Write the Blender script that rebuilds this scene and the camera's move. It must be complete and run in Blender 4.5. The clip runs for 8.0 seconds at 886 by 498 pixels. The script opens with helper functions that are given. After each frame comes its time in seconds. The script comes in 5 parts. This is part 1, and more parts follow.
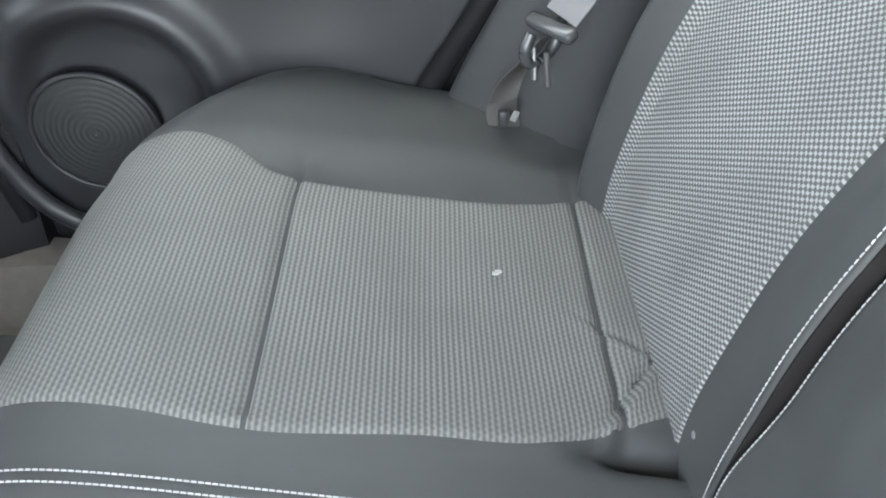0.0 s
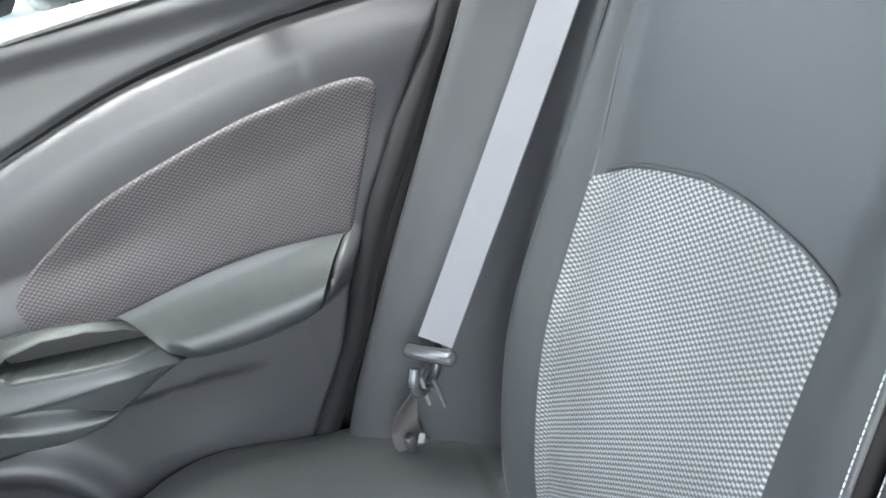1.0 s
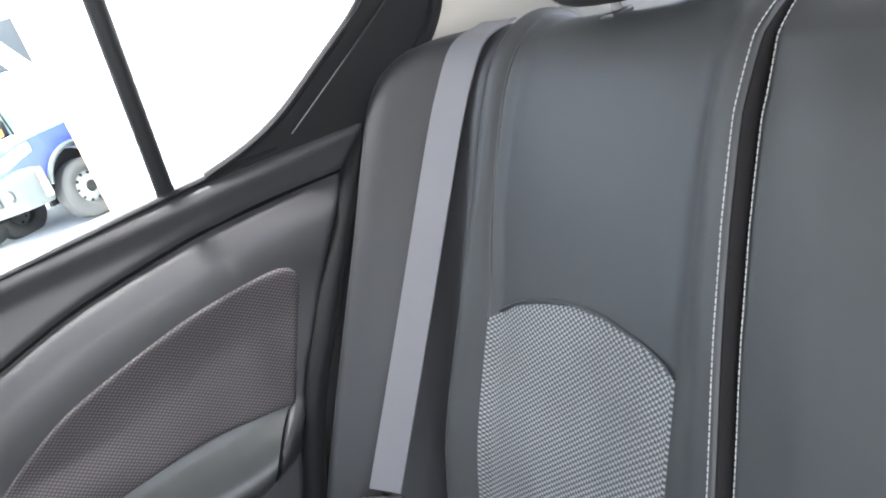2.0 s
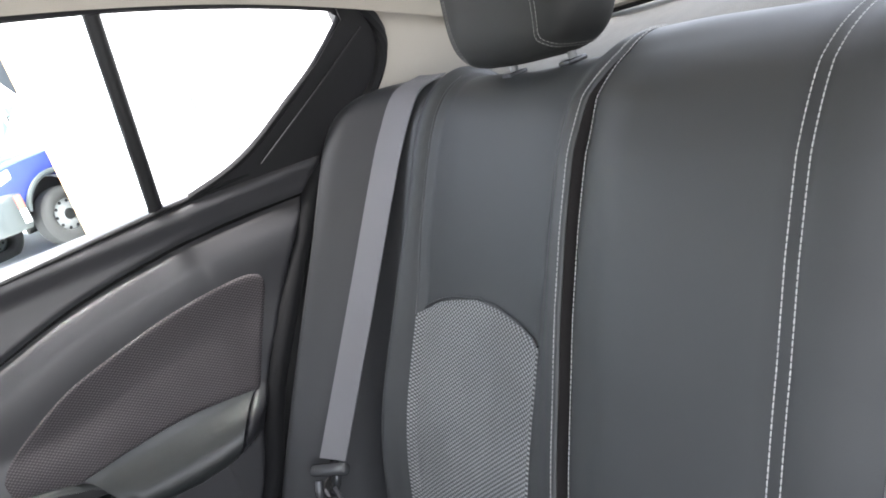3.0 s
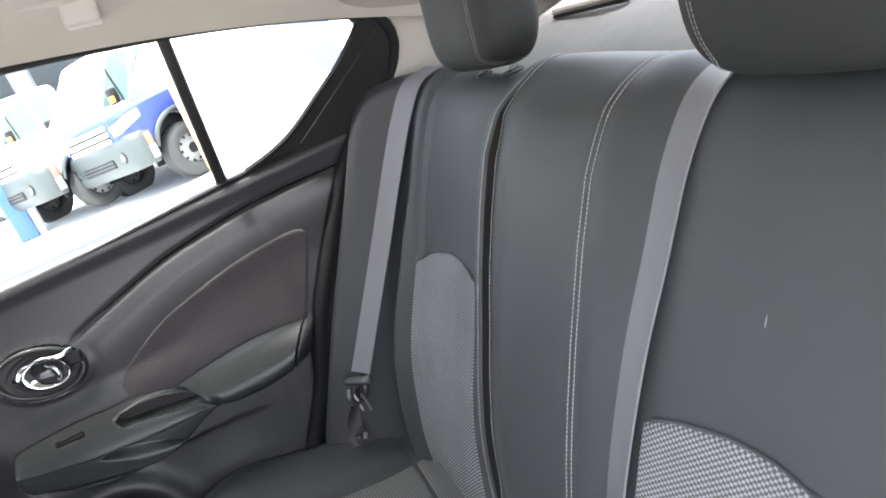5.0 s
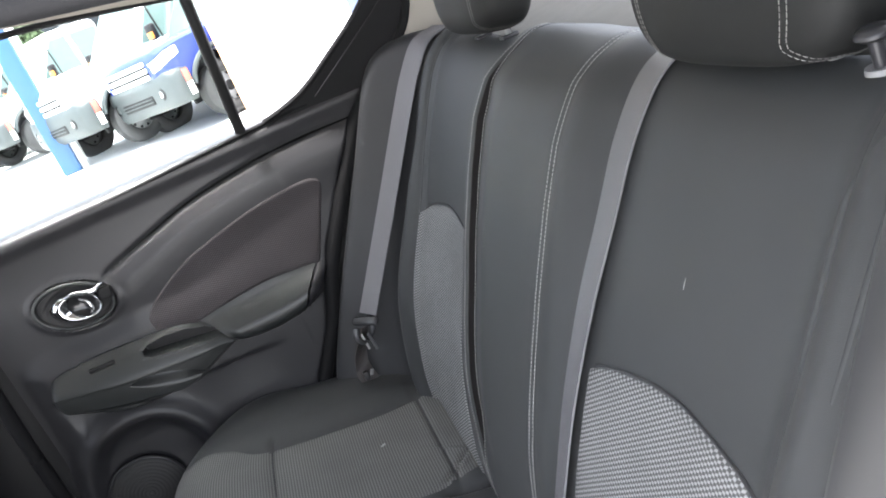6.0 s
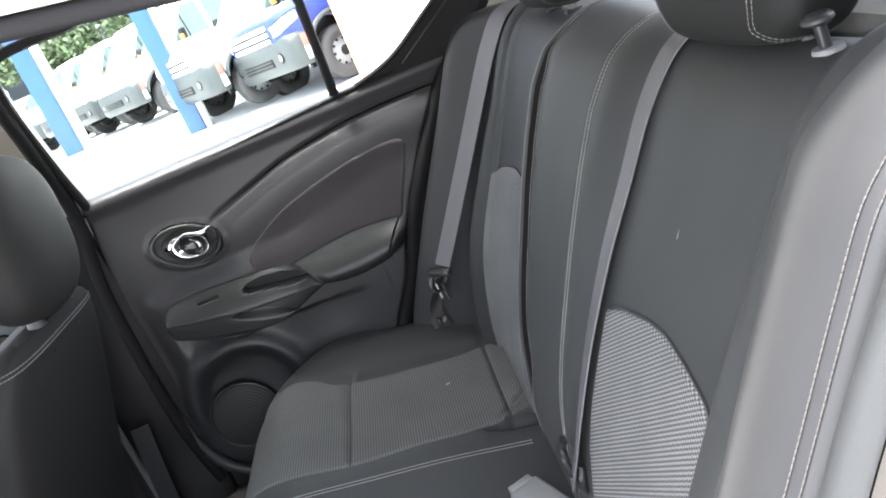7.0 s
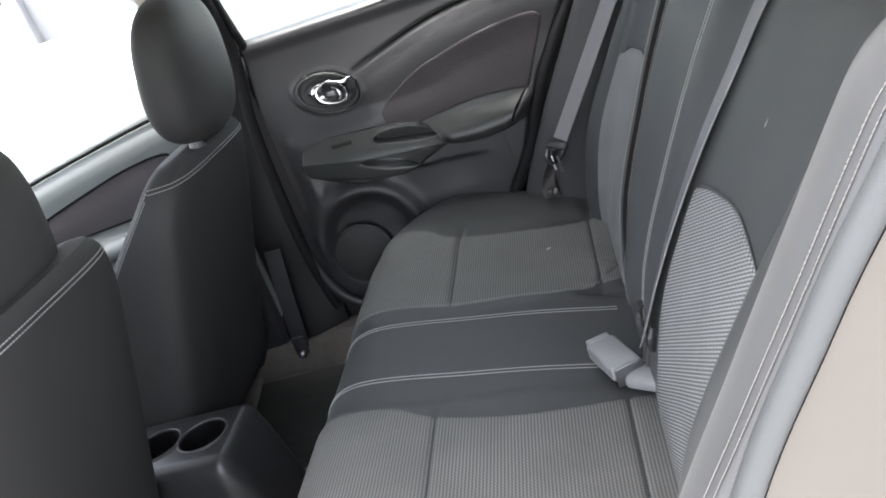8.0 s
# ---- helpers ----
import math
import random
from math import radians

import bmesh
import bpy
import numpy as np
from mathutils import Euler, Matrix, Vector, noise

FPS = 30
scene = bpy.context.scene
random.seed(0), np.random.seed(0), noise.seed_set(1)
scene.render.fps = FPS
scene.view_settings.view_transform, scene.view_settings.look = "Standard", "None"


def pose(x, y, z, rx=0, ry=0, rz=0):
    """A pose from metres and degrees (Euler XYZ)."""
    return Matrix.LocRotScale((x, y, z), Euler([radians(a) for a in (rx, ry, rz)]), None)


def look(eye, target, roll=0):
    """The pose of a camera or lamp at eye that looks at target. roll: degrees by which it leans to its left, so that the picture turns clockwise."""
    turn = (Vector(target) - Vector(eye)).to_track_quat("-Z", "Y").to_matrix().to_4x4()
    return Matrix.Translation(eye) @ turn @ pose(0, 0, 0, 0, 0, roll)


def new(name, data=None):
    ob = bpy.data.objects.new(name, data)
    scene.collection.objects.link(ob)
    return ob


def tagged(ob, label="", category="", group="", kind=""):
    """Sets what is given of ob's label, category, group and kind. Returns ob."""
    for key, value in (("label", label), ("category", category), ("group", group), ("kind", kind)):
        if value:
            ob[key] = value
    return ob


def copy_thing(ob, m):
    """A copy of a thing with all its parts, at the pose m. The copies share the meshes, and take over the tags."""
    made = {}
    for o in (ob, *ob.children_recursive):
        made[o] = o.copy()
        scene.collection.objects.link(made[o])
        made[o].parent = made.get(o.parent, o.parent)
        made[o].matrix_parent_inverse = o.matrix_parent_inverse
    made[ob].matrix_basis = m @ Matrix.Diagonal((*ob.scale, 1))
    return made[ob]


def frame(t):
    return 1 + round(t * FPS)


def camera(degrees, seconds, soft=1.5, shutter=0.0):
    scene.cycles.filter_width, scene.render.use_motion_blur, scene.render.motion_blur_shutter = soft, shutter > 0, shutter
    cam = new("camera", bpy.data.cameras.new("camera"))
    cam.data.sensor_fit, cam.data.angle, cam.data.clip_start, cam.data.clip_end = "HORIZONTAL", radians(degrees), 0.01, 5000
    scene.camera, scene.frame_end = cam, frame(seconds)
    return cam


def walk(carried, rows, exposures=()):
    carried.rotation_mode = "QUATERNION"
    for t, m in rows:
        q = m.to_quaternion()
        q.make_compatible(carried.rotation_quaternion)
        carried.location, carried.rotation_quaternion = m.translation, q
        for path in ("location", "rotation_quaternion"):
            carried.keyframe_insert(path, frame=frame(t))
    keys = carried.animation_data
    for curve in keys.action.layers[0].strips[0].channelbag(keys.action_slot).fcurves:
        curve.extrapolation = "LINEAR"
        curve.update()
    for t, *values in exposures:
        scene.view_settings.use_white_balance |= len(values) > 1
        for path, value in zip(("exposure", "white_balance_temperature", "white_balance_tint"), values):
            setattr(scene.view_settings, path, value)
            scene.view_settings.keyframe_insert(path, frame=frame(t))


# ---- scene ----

cam = camera(57.0, 8.0, soft=1.8)
PATH = [
    (0, (-0.175, -0.189, 0.882), (-0.175, 1.372, -0.369), -1.4),
    (0.5, (-0.181, -0.135, 0.8975), (-0.018, 1.5955, -0.0898), -6.8),
    (1, (-0.181, -0.135, 1.005), (0.215, 1.628, 0.146), -14.3),
    (1.5, (-0.162, -0.177, 1.028), (0.406, 1.623, 0.366), -21.5),
    (3, (-0.2122, -0.4772, 1.0388), (0.5098, 1.3247, 0.5573), -20.61),
    (3.5, (-0.1911, -0.5829, 1.0236), (0.4436, 1.2580, 0.5676), -21.31),
    (4, (-0.1665, -0.6642, 1.0172), (0.3642, 1.2077, 0.5541), -22.96),
    (4.5, (-0.1396, -0.7443, 1.0598), (0.3206, 1.1400, 0.5726), -23.77),
    (6, (-0.0681, -0.8976, 1.1127), (0.1885, 0.9788, 0.4697), -23.45),
    (6.5, (-0.0451, -0.9647, 1.1195), (0.1077, 0.9362, 0.5170), -23.94),
    (7, (-0.0223, -1.0347, 1.1045), (-0.0367, 0.8700, 0.4944), -23.42),
    (7.5, (-0.0150, -1.1058, 1.1151), (-0.2274, 0.7545, 0.4123), -22.69),
    (8, (-0.0021, -1.1571, 1.1112), (-0.3959, 0.6483, 0.3460), -20.02),
]
EXPOSURES = [(0, 4.70, 6620, 3), (1, 4.85, 6450, 4), (1.7, 4.33, 6450, 8), (3, 3.62, 6650, 11), (4.5, 3.56, 6700, 11), (6, 3.38, 6700, 11), (8, 3.25, 6700, 10)]
walk(cam, [(t, look(e, g, r)) for t, e, g, r in PATH], EXPOSURES)

# ---- light: bright overcast yard outside the car ----
world = bpy.data.worlds.new("sky")
scene.world = world
world.use_nodes = True
wn = world.node_tree
sky = wn.nodes.new("ShaderNodeTexSky")
sky.sky_type = "NISHITA"
sky.sun_disc = False
sky.sun_elevation, sky.sun_rotation = radians(79), radians(196)
sky.air_density, sky.dust_density = 1.0, 3.0
wn.nodes["Background"].inputs["Strength"].default_value = 0.15
cloud = wn.nodes.new("ShaderNodeHueSaturation")
cloud.inputs["Saturation"].default_value = 0.45
wn.links.new(sky.outputs[0], cloud.inputs["Color"])
wn.links.new(cloud.outputs[0], wn.nodes["Background"].inputs[0])
sun_data = bpy.data.lights.new("sun", "SUN")
sun_data.energy, sun_data.angle, sun_data.color = 2.3, radians(10), (1, 0.995, 0.985)
sun = new("sun", sun_data)
sun.matrix_world = look((0, 0, 20), (1.0, 3.6, 0))


# ---- materials ----
def material(name):
    m = bpy.data.materials.new(name)
    m.use_nodes = True
    return m, m.node_tree.nodes, m.node_tree.links, m.node_tree.nodes["Principled BSDF"]


def plain(name, colour, rough=0.6, grain=900.0, bump=0.15, vary=0.12, metal=0.0, spec=0.5, stain=14.0, sheen=0.0, wear=0.04):
    """A surface with fine grain in its relief and slow variation in its colour."""
    m, n, l, b = material(name)
    tc = n.new("ShaderNodeTexCoord")
    slow, fine = n.new("ShaderNodeTexNoise"), n.new("ShaderNodeTexNoise")
    slow.inputs["Scale"].default_value, fine.inputs["Scale"].default_value = stain, grain
    slow.inputs["Detail"].default_value = 5
    for t in (slow, fine):
        l.new(tc.outputs["Object"], t.inputs["Vector"])
    mix = n.new("ShaderNodeMix")
    mix.data_type = "RGBA"
    mix.inputs[6].default_value = (*[c * (1 - vary) for c in colour], 1)
    mix.inputs[7].default_value = (*[min(1, c * (1 + vary)) for c in colour], 1)
    l.new(slow.outputs[0], mix.inputs[0])
    l.new(mix.outputs[2], b.inputs["Base Color"])
    ramp = n.new("ShaderNodeMapRange")
    ramp.inputs[3].default_value, ramp.inputs[4].default_value = max(0, rough - wear), min(1, rough + wear)
    l.new(slow.outputs[0], ramp.inputs[0])
    l.new(ramp.outputs[0], b.inputs["Roughness"])
    bp = n.new("ShaderNodeBump")
    bp.inputs["Strength"].default_value, bp.inputs["Distance"].default_value = bump, 0.001
    l.new(fine.outputs[0], bp.inputs["Height"])
    l.new(bp.outputs[0], b.inputs["Normal"])
    b.inputs["Metallic"].default_value = metal
    b.inputs["Specular IOR Level"].default_value = spec
    b.inputs["Sheen Weight"].default_value = sheen
    return m


def math_node(n, l, op, a, b=None):
    x = n.new("ShaderNodeMath")
    x.operation = op
    for i, v in enumerate((a, b)):
        if v is None:
            continue
        if isinstance(v, (int, float)):
            x.inputs[i].default_value = v
        else:
            l.new(v, x.inputs[i])
    return x.outputs[0]


def weave(name, dark, light, pitch_u, pitch_v, ribs=False, rough=0.8, wobble=0.0009):
    """Knitted fabric on the UV map, which is in metres: staggered light loops, or fine ribs."""
    m, n, l, b = material(name)
    uv = n.new("ShaderNodeUVMap")
    sep = n.new("ShaderNodeSeparateXYZ")
    wob = n.new("ShaderNodeTexNoise")
    wob.inputs["Scale"].default_value = 60
    l.new(uv.outputs[0], wob.inputs["Vector"])
    l.new(uv.outputs[0], sep.inputs[0])
    u = math_node(n, l, "MULTIPLY", math_node(n, l, "ADD", sep.outputs[0], math_node(n, l, "MULTIPLY", wob.outputs[0], wobble)), 2 * math.pi / pitch_u)
    v = math_node(n, l, "MULTIPLY", sep.outputs[1], 2 * math.pi / pitch_v)
    if ribs:
        # every rib is a chain of short stitches, staggered against its neighbours
        a = math_node(n, l, "MULTIPLY", math_node(n, l, "SINE", u), 0.33)
        c = math_node(n, l, "MULTIPLY", math_node(n, l, "COSINE", math_node(n, l, "MULTIPLY", u, 0.5)), math_node(n, l, "COSINE", v))
        c = math_node(n, l, "MULTIPLY", c, 0.17)
        h = math_node(n, l, "ADD", math_node(n, l, "ADD", a, c), 0.5)
    else:
        # upright oval loops in staggered columns, each leaning a little
        lean = math_node(n, l, "ADD", v, math_node(n, l, "MULTIPLY", math_node(n, l, "SINE", u), 0.35))
        c = math_node(n, l, "MULTIPLY", math_node(n, l, "COSINE", u), math_node(n, l, "COSINE", lean))
        h = math_node(n, l, "ADD", math_node(n, l, "MULTIPLY", c, 0.5), 0.5)
    ramp = n.new("ShaderNodeMapRange")
    ramp.interpolation_type = "SMOOTHSTEP"
    ramp.inputs[1].default_value, ramp.inputs[2].default_value = (0.1, 0.95) if ribs else (0.36, 0.76)
    l.new(h, ramp.inputs[0])
    slow = n.new("ShaderNodeTexNoise")
    slow.inputs["Scale"].default_value = 9
    l.new(uv.outputs[0], slow.inputs["Vector"])
    amount = math_node(n, l, "MULTIPLY", ramp.outputs[0], math_node(n, l, "ADD", slow.outputs[0], 0.45))
    mix = n.new("ShaderNodeMix")
    mix.data_type = "RGBA"
    mix.inputs[6].default_value, mix.inputs[7].default_value = (*dark, 1), (*light, 1)
    l.new(amount, mix.inputs[0])
    l.new(mix.outputs[2], b.inputs["Base Color"])
    bp = n.new("ShaderNodeBump")
    bp.inputs["Strength"].default_value, bp.inputs["Distance"].default_value = (0.3 if ribs else 0.35), 0.0012
    l.new(h, bp.inputs["Height"])
    l.new(bp.outputs[0], b.inputs["Normal"])
    b.inputs["Roughness"].default_value = rough
    b.inputs["Sheen Weight"].default_value = 0.0
    return m


def clear(name, tint=(0.9, 0.97, 0.95)):
    m, n, l, b = material(name)
    b.inputs["Base Color"].default_value = (*tint, 1)
    b.inputs["Roughness"].default_value = 0.0
    b.inputs["Transmission Weight"].default_value = 1.0
    b.inputs["IOR"].default_value = 1.02
    return m


COVER = plain("charcoal_seat_cover", (0.035, 0.037, 0.0385), 0.57, 1500, 0.14, 0.15, sheen=0.03, spec=0.4)
# charcoal cover darkened by the shade round the front seats
COVER_SHADED = plain("shaded_front_seat_cover", (0.0155, 0.0155, 0.0160), 0.70, 1500, 0.25, 0.12, spec=0.35)
COVER_B = plain("charcoal_bolster_cover", (0.0275, 0.0285, 0.0312), 0.48, 1500, 0.12, 0.14, sheen=0.04)
LOOP = 0.0080
MESH = weave("knitted_insert_fabric", (0.058, 0.059, 0.059), (0.262, 0.267, 0.269), LOOP, 0.0051, wobble=0.0002)
RIB = weave("ribbed_cushion_fabric", (0.060, 0.061, 0.0595), (0.148, 0.148, 0.144), 0.0048, 0.0058, ribs=True)
DOORCLOTH = weave("door_panel_cloth", (0.0165, 0.0140, 0.0154), (0.068, 0.0585, 0.0640), 0.0064, 0.0046)
THREAD = plain("pale_grey_thread", (0.27, 0.272, 0.268), 0.7, 3000, 0.3, 0.05)
PLASTIC = plain("dark_grey_door_plastic", (0.0255, 0.0254, 0.0284), 0.43, 2200, 0.05, 0.10, spec=0.42)
PLASTIC_C = plain("black_console_plastic", (0.0150, 0.0150, 0.0162), 0.40, 2200, 0.06, 0.10)
# paler than the rear door plastic: window light is put into the colour
FRONTDOOR_LIT = plain("lit_front_door_plastic", (0.165, 0.180, 0.176), 0.42, 2200, 0.06, 0.08)
PLASTIC_S = plain("charcoal_soft_plastic", (0.0255, 0.0278, 0.0282), 0.42, 2200, 0.05, 0.08)
JOINT = plain("dark_joint", (0.004, 0.004, 0.004), 0.9, 600, 0.1, 0.1, spec=0.1)
BLACK = plain("black_trim", (0.006, 0.006, 0.007), 0.55, 1200, 0.15, 0.1, spec=0.3)
RUBBER = plain("black_rubber", (0.007, 0.007, 0.008), 0.7, 700, 0.2, 0.1, spec=0.2)
WEBBING = plain("grey_belt_webbing", (0.145, 0.143, 0.153), 0.36, 2600, 0.4, 0.06)
BUCKLE = plain("dark_buckle_plastic", (0.03, 0.03, 0.033), 0.35, 800, 0.1, 0.05)
LATCH = plain("glossy_latch_plastic", (0.055, 0.056, 0.060), 0.22, 800, 0.06, 0.08)
STRAP = plain("brownish_strap_webbing", (0.060, 0.054, 0.053), 0.5, 2600, 0.4, 0.12)
BUCKLE_L = plain("grey_buckle_plastic", (0.20, 0.20, 0.205), 0.45, 800, 0.1, 0.05)
GLOSSY = plain("glossy_black_plastic", (0.02, 0.02, 0.022), 0.14, 300, 0.02, 0.05, wear=0.03)
CHROME = plain("chrome", (0.62, 0.63, 0.65), 0.11, 50, 0.02, 0.03, metal=1.0)
STEEL = plain("steel", (0.34, 0.34, 0.35), 0.35, 300, 0.1, 0.1, metal=1.0)
# rear headrest cover, with the shade of the roof put into its colour
PADCOVER = plain("shaded_headrest_cover", (0.0120, 0.0124, 0.0122), 0.66, 1500, 0.18, 0.12, spec=0.35)
HEADLINER = plain("beige_headliner", (0.30, 0.277, 0.240), 0.9, 1200, 0.4, 0.05)
PILLAR = plain("beige_pillar_plastic", (0.32, 0.296, 0.262), 0.6, 1500, 0.2, 0.05)
SHELF = plain("grey_shelf_felt", (0.19, 0.186, 0.172), 0.95, 600, 0.8, 0.15, stain=40)
CARPET = plain("grey_brown_carpet", (0.092, 0.084, 0.076), 0.98, 500, 1.0, 0.25, stain=50)
MAT = plain("black_floor_mat", (0.014, 0.0145, 0.0135), 0.8, 300, 0.8, 0.15)
PAINT = plain("champagne_paint", (0.058, 0.0515, 0.0455), 0.34, 900, 0.03, 0.06, metal=0.45)
SEAL = plain("grey_door_seal", (0.027, 0.029, 0.031), 0.6, 900, 0.2, 0.08)
GLASS = clear("window_glass")
CONCRETE = plain("pale_concrete", (0.575, 0.58, 0.58), 0.85, 60, 0.4, 0.14, stain=0.9)
WHITE = plain("white_wall_paint", (0.80, 0.80, 0.78), 0.7, 80, 0.2, 0.06, stain=0.8)
POSTBLUE = plain("blue_post_paint", (0.013, 0.065, 0.17), 0.4, 60, 0.1, 0.1, stain=3)
CARWHITE = plain("white_car_paint", (0.78, 0.79, 0.80), 0.25, 40, 0.02, 0.04)
CARBLUE = plain("blue_car_paint", (0.018, 0.035, 0.20), 0.25, 40, 0.02, 0.08)
CARSILVER = plain("silver_car_plastic", (0.036, 0.044, 0.046), 0.45, 40, 0.05, 0.1)
CARDARK = plain("dark_car_glass", (0.085, 0.125, 0.12), 0.12, 20, 0.02, 0.1)
TYRE = plain("tyre_rubber", (0.035, 0.035, 0.036), 0.8, 120, 0.4, 0.15)
RIM = plain("grey_wheel_rim", (0.20, 0.205, 0.21), 0.5, 60, 0.1, 0.12, metal=0.2)
DARKWALL = plain("dark_blue_wall", (0.018, 0.024, 0.034), 0.6, 8, 0.2, 0.2, stain=0.6)
GREYWALL = plain("grey_wall", (0.13, 0.135, 0.145), 0.7, 8, 0.2, 0.1, stain=0.6)
ORANGE = plain("orange_lens", (0.8, 0.25, 0.03), 0.3, 40, 0.02, 0.05)
RED = plain("red_marker", (0.7, 0.12, 0.09), 0.4, 40, 0.02, 0.05)
YELLOW = plain("yellow_paint", (0.75, 0.55, 0.12), 0.5, 30, 0.05, 0.1)
LEAF = plain("green_leaves", (0.06, 0.09, 0.04), 0.6, 20, 0.3, 0.5, stain=6)


# ---- mesh helpers ----
def thing(name, label, category, group="", kind="", at=(0, 0, 0)):
    ob = new(name)
    ob.location = at
    ob.empty_display_size = 0.05
    return tagged(ob, label, category, group, kind)


def finish(me, material_, angle=42):
    me.materials.append(material_)
    me.update()
    me.shade_smooth()
    me.set_sharp_from_angle(angle=radians(angle))
    return me


def part(name, data, material_, parent=None, label="", angle=42):
    """Links a bmesh or a mesh as one object under a thing or under a part."""
    if isinstance(data, bmesh.types.BMesh):
        me = bpy.data.meshes.new(name)
        bmesh.ops.recalc_face_normals(data, faces=data.faces)
        data.to_mesh(me)
        data.free()
    else:
        me = data
    finish(me, material_, angle)
    ob = new(name, me)
    if parent is not None:
        ob.parent = parent
        root = parent
        shift = Vector((0, 0, 0))
        while root is not None:
            shift += root.location
            root = root.parent
        me.transform(Matrix.Translation(-shift))
    if label:
        ob["label"] = label
    return ob


def solid(front, back, uv=None, wrap=False):
    """A closed mesh between two grids of points (nu, nv, 3)."""
    front, back = np.asarray(front, float), np.asarray(back, float)
    nu, nv = front.shape[:2]
    verts = np.concatenate((front.reshape(-1, 3), back.reshape(-1, 3)))
    idx = np.arange(nu * nv).reshape(nu, nv)
    faces = []
    for i in range(nu - 1):
        for j in range(nv - 1):
            a, b, c, d = int(idx[i, j]), int(idx[i + 1, j]), int(idx[i + 1, j + 1]), int(idx[i, j + 1])
            faces.append((a, b, c, d))
            faces.append((d + nu * nv, c + nu * nv, b + nu * nv, a + nu * nv))
    ring = [int(idx[i, 0]) for i in range(nu)] + [int(idx[-1, j]) for j in range(1, nv)]
    ring += [int(idx[i, -1]) for i in range(nu - 2, -1, -1)] + [int(idx[0, j]) for j in range(nv - 2, 0, -1)]
    for k, a in enumerate(ring):
        b = ring[(k + 1) % len(ring)]
        faces.append((b, a, a + nu * nv, b + nu * nv))
    me = bpy.data.meshes.new("solid")
    me.from_pydata([tuple(v) for v in verts.tolist()], [], faces)
    if uv is not None:
        layer = me.uv_layers.new(name="UVMap")
        flat = np.concatenate((np.asarray(uv, float).reshape(-1, 2),) * 2)
        loops = np.zeros(len(me.loops), dtype=np.int32)
        me.loops.foreach_get("vertex_index", loops)
        layer.data.foreach_set("uv", flat[loops].astype(np.float32).ravel())
    bm = bmesh.new()
    bm.from_mesh(me)
    bmesh.ops.recalc_face_normals(bm, faces=bm.faces)
    bm.to_mesh(me)
    bm.free()
    return me


def smooth(x):
    x = np.clip(x, 0, 1)
    return x * x * (3 - 2 * x)


def roll(d, r):
    """How far a rounded edge of radius r falls back at the distance d from it."""
    d = np.clip(d, 0, r)
    return r - np.sqrt(np.maximum(0, r * r - (r - d) ** 2))


def spline(points, count):
    """A smooth curve through the points, evenly sampled along its length."""
    p = np.asarray(points, float)
    ext = np.vstack((2 * p[0] - p[1], p, 2 * p[-1] - p[-2]))
    out = []
    for i in range(len(p) - 1):
        a, b, c, d = ext[i:i + 4]
        for t in np.linspace(0, 1, 40, endpoint=False):
            out.append(0.5 * (2 * b + (c - a) * t + (2 * a - 5 * b + 4 * c - d) * t * t + (3 * b - a - 3 * c + d) * t ** 3))
    out.append(p[-1])
    out = np.array(out)
    s = np.concatenate(([0], np.cumsum(np.linalg.norm(np.diff(out, axis=0), axis=1))))
    return np.stack([np.interp(np.linspace(0, s[-1], count), s, out[:, k]) for k in range(p.shape[1])], 1)


def tube(points, radius, sides=10, count=None, flat=1.0, up=(0, 0, 1)):
    """A rounded strand along a smooth curve; radius may be a list along it; flat squeezes it across 'up'."""
    pts = spline(points, count or max(8, len(points) * 6))
    n = len(pts)
    r = np.interp(np.linspace(0, 1, n), np.linspace(0, 1, len(np.atleast_1d(radius))), np.atleast_1d(radius)).tolist()
    bm = bmesh.new()
    rings = []
    for i in range(n):
        d = Vector(pts[min(i + 1, n - 1)] - pts[max(i - 1, 0)]).normalized()
        side = d.cross(Vector(up))
        if side.length < 1e-4:
            side = d.cross(Vector((1, 0, 0)))
        side.normalize()
        top = side.cross(d)
        ring = []
        for k in range(sides):
            a = 2 * math.pi * k / sides
            ring.append(bm.verts.new(Vector(pts[i]) + r[i] * (math.cos(a) * side + flat * math.sin(a) * top)))
        rings.append(ring)
    for i in range(n - 1):
        for k in range(sides):
            bm.faces.new((rings[i][k], rings[i][(k + 1) % sides], rings[i + 1][(k + 1) % sides], rings[i + 1][k]))
    bm.faces.new(rings[0])
    bm.faces.new(rings[-1][::-1])
    return bm


def box(size, at=(0, 0, 0), bevel=0.005, segments=2, turn=None):
    bm = bmesh.new()
    bmesh.ops.create_cube(bm, size=1)
    bmesh.ops.scale(bm, vec=size, verts=bm.verts)
    if bevel:
        bmesh.ops.bevel(bm, geom=bm.edges[:], offset=bevel, segments=segments, affect="EDGES", profile=0.5)
    m = Matrix.Translation(at) @ (turn if turn is not None else Matrix())
    bmesh.ops.transform(bm, matrix=m, verts=bm.verts)
    return bm


def merge(*meshes):
    """Several pieces of one part in one bmesh."""
    out = bmesh.new()
    for b in meshes:
        me = bpy.data.meshes.new("piece")
        b.to_mesh(me)
        b.free()
        out.from_mesh(me)
        bpy.data.meshes.remove(me)
    return out


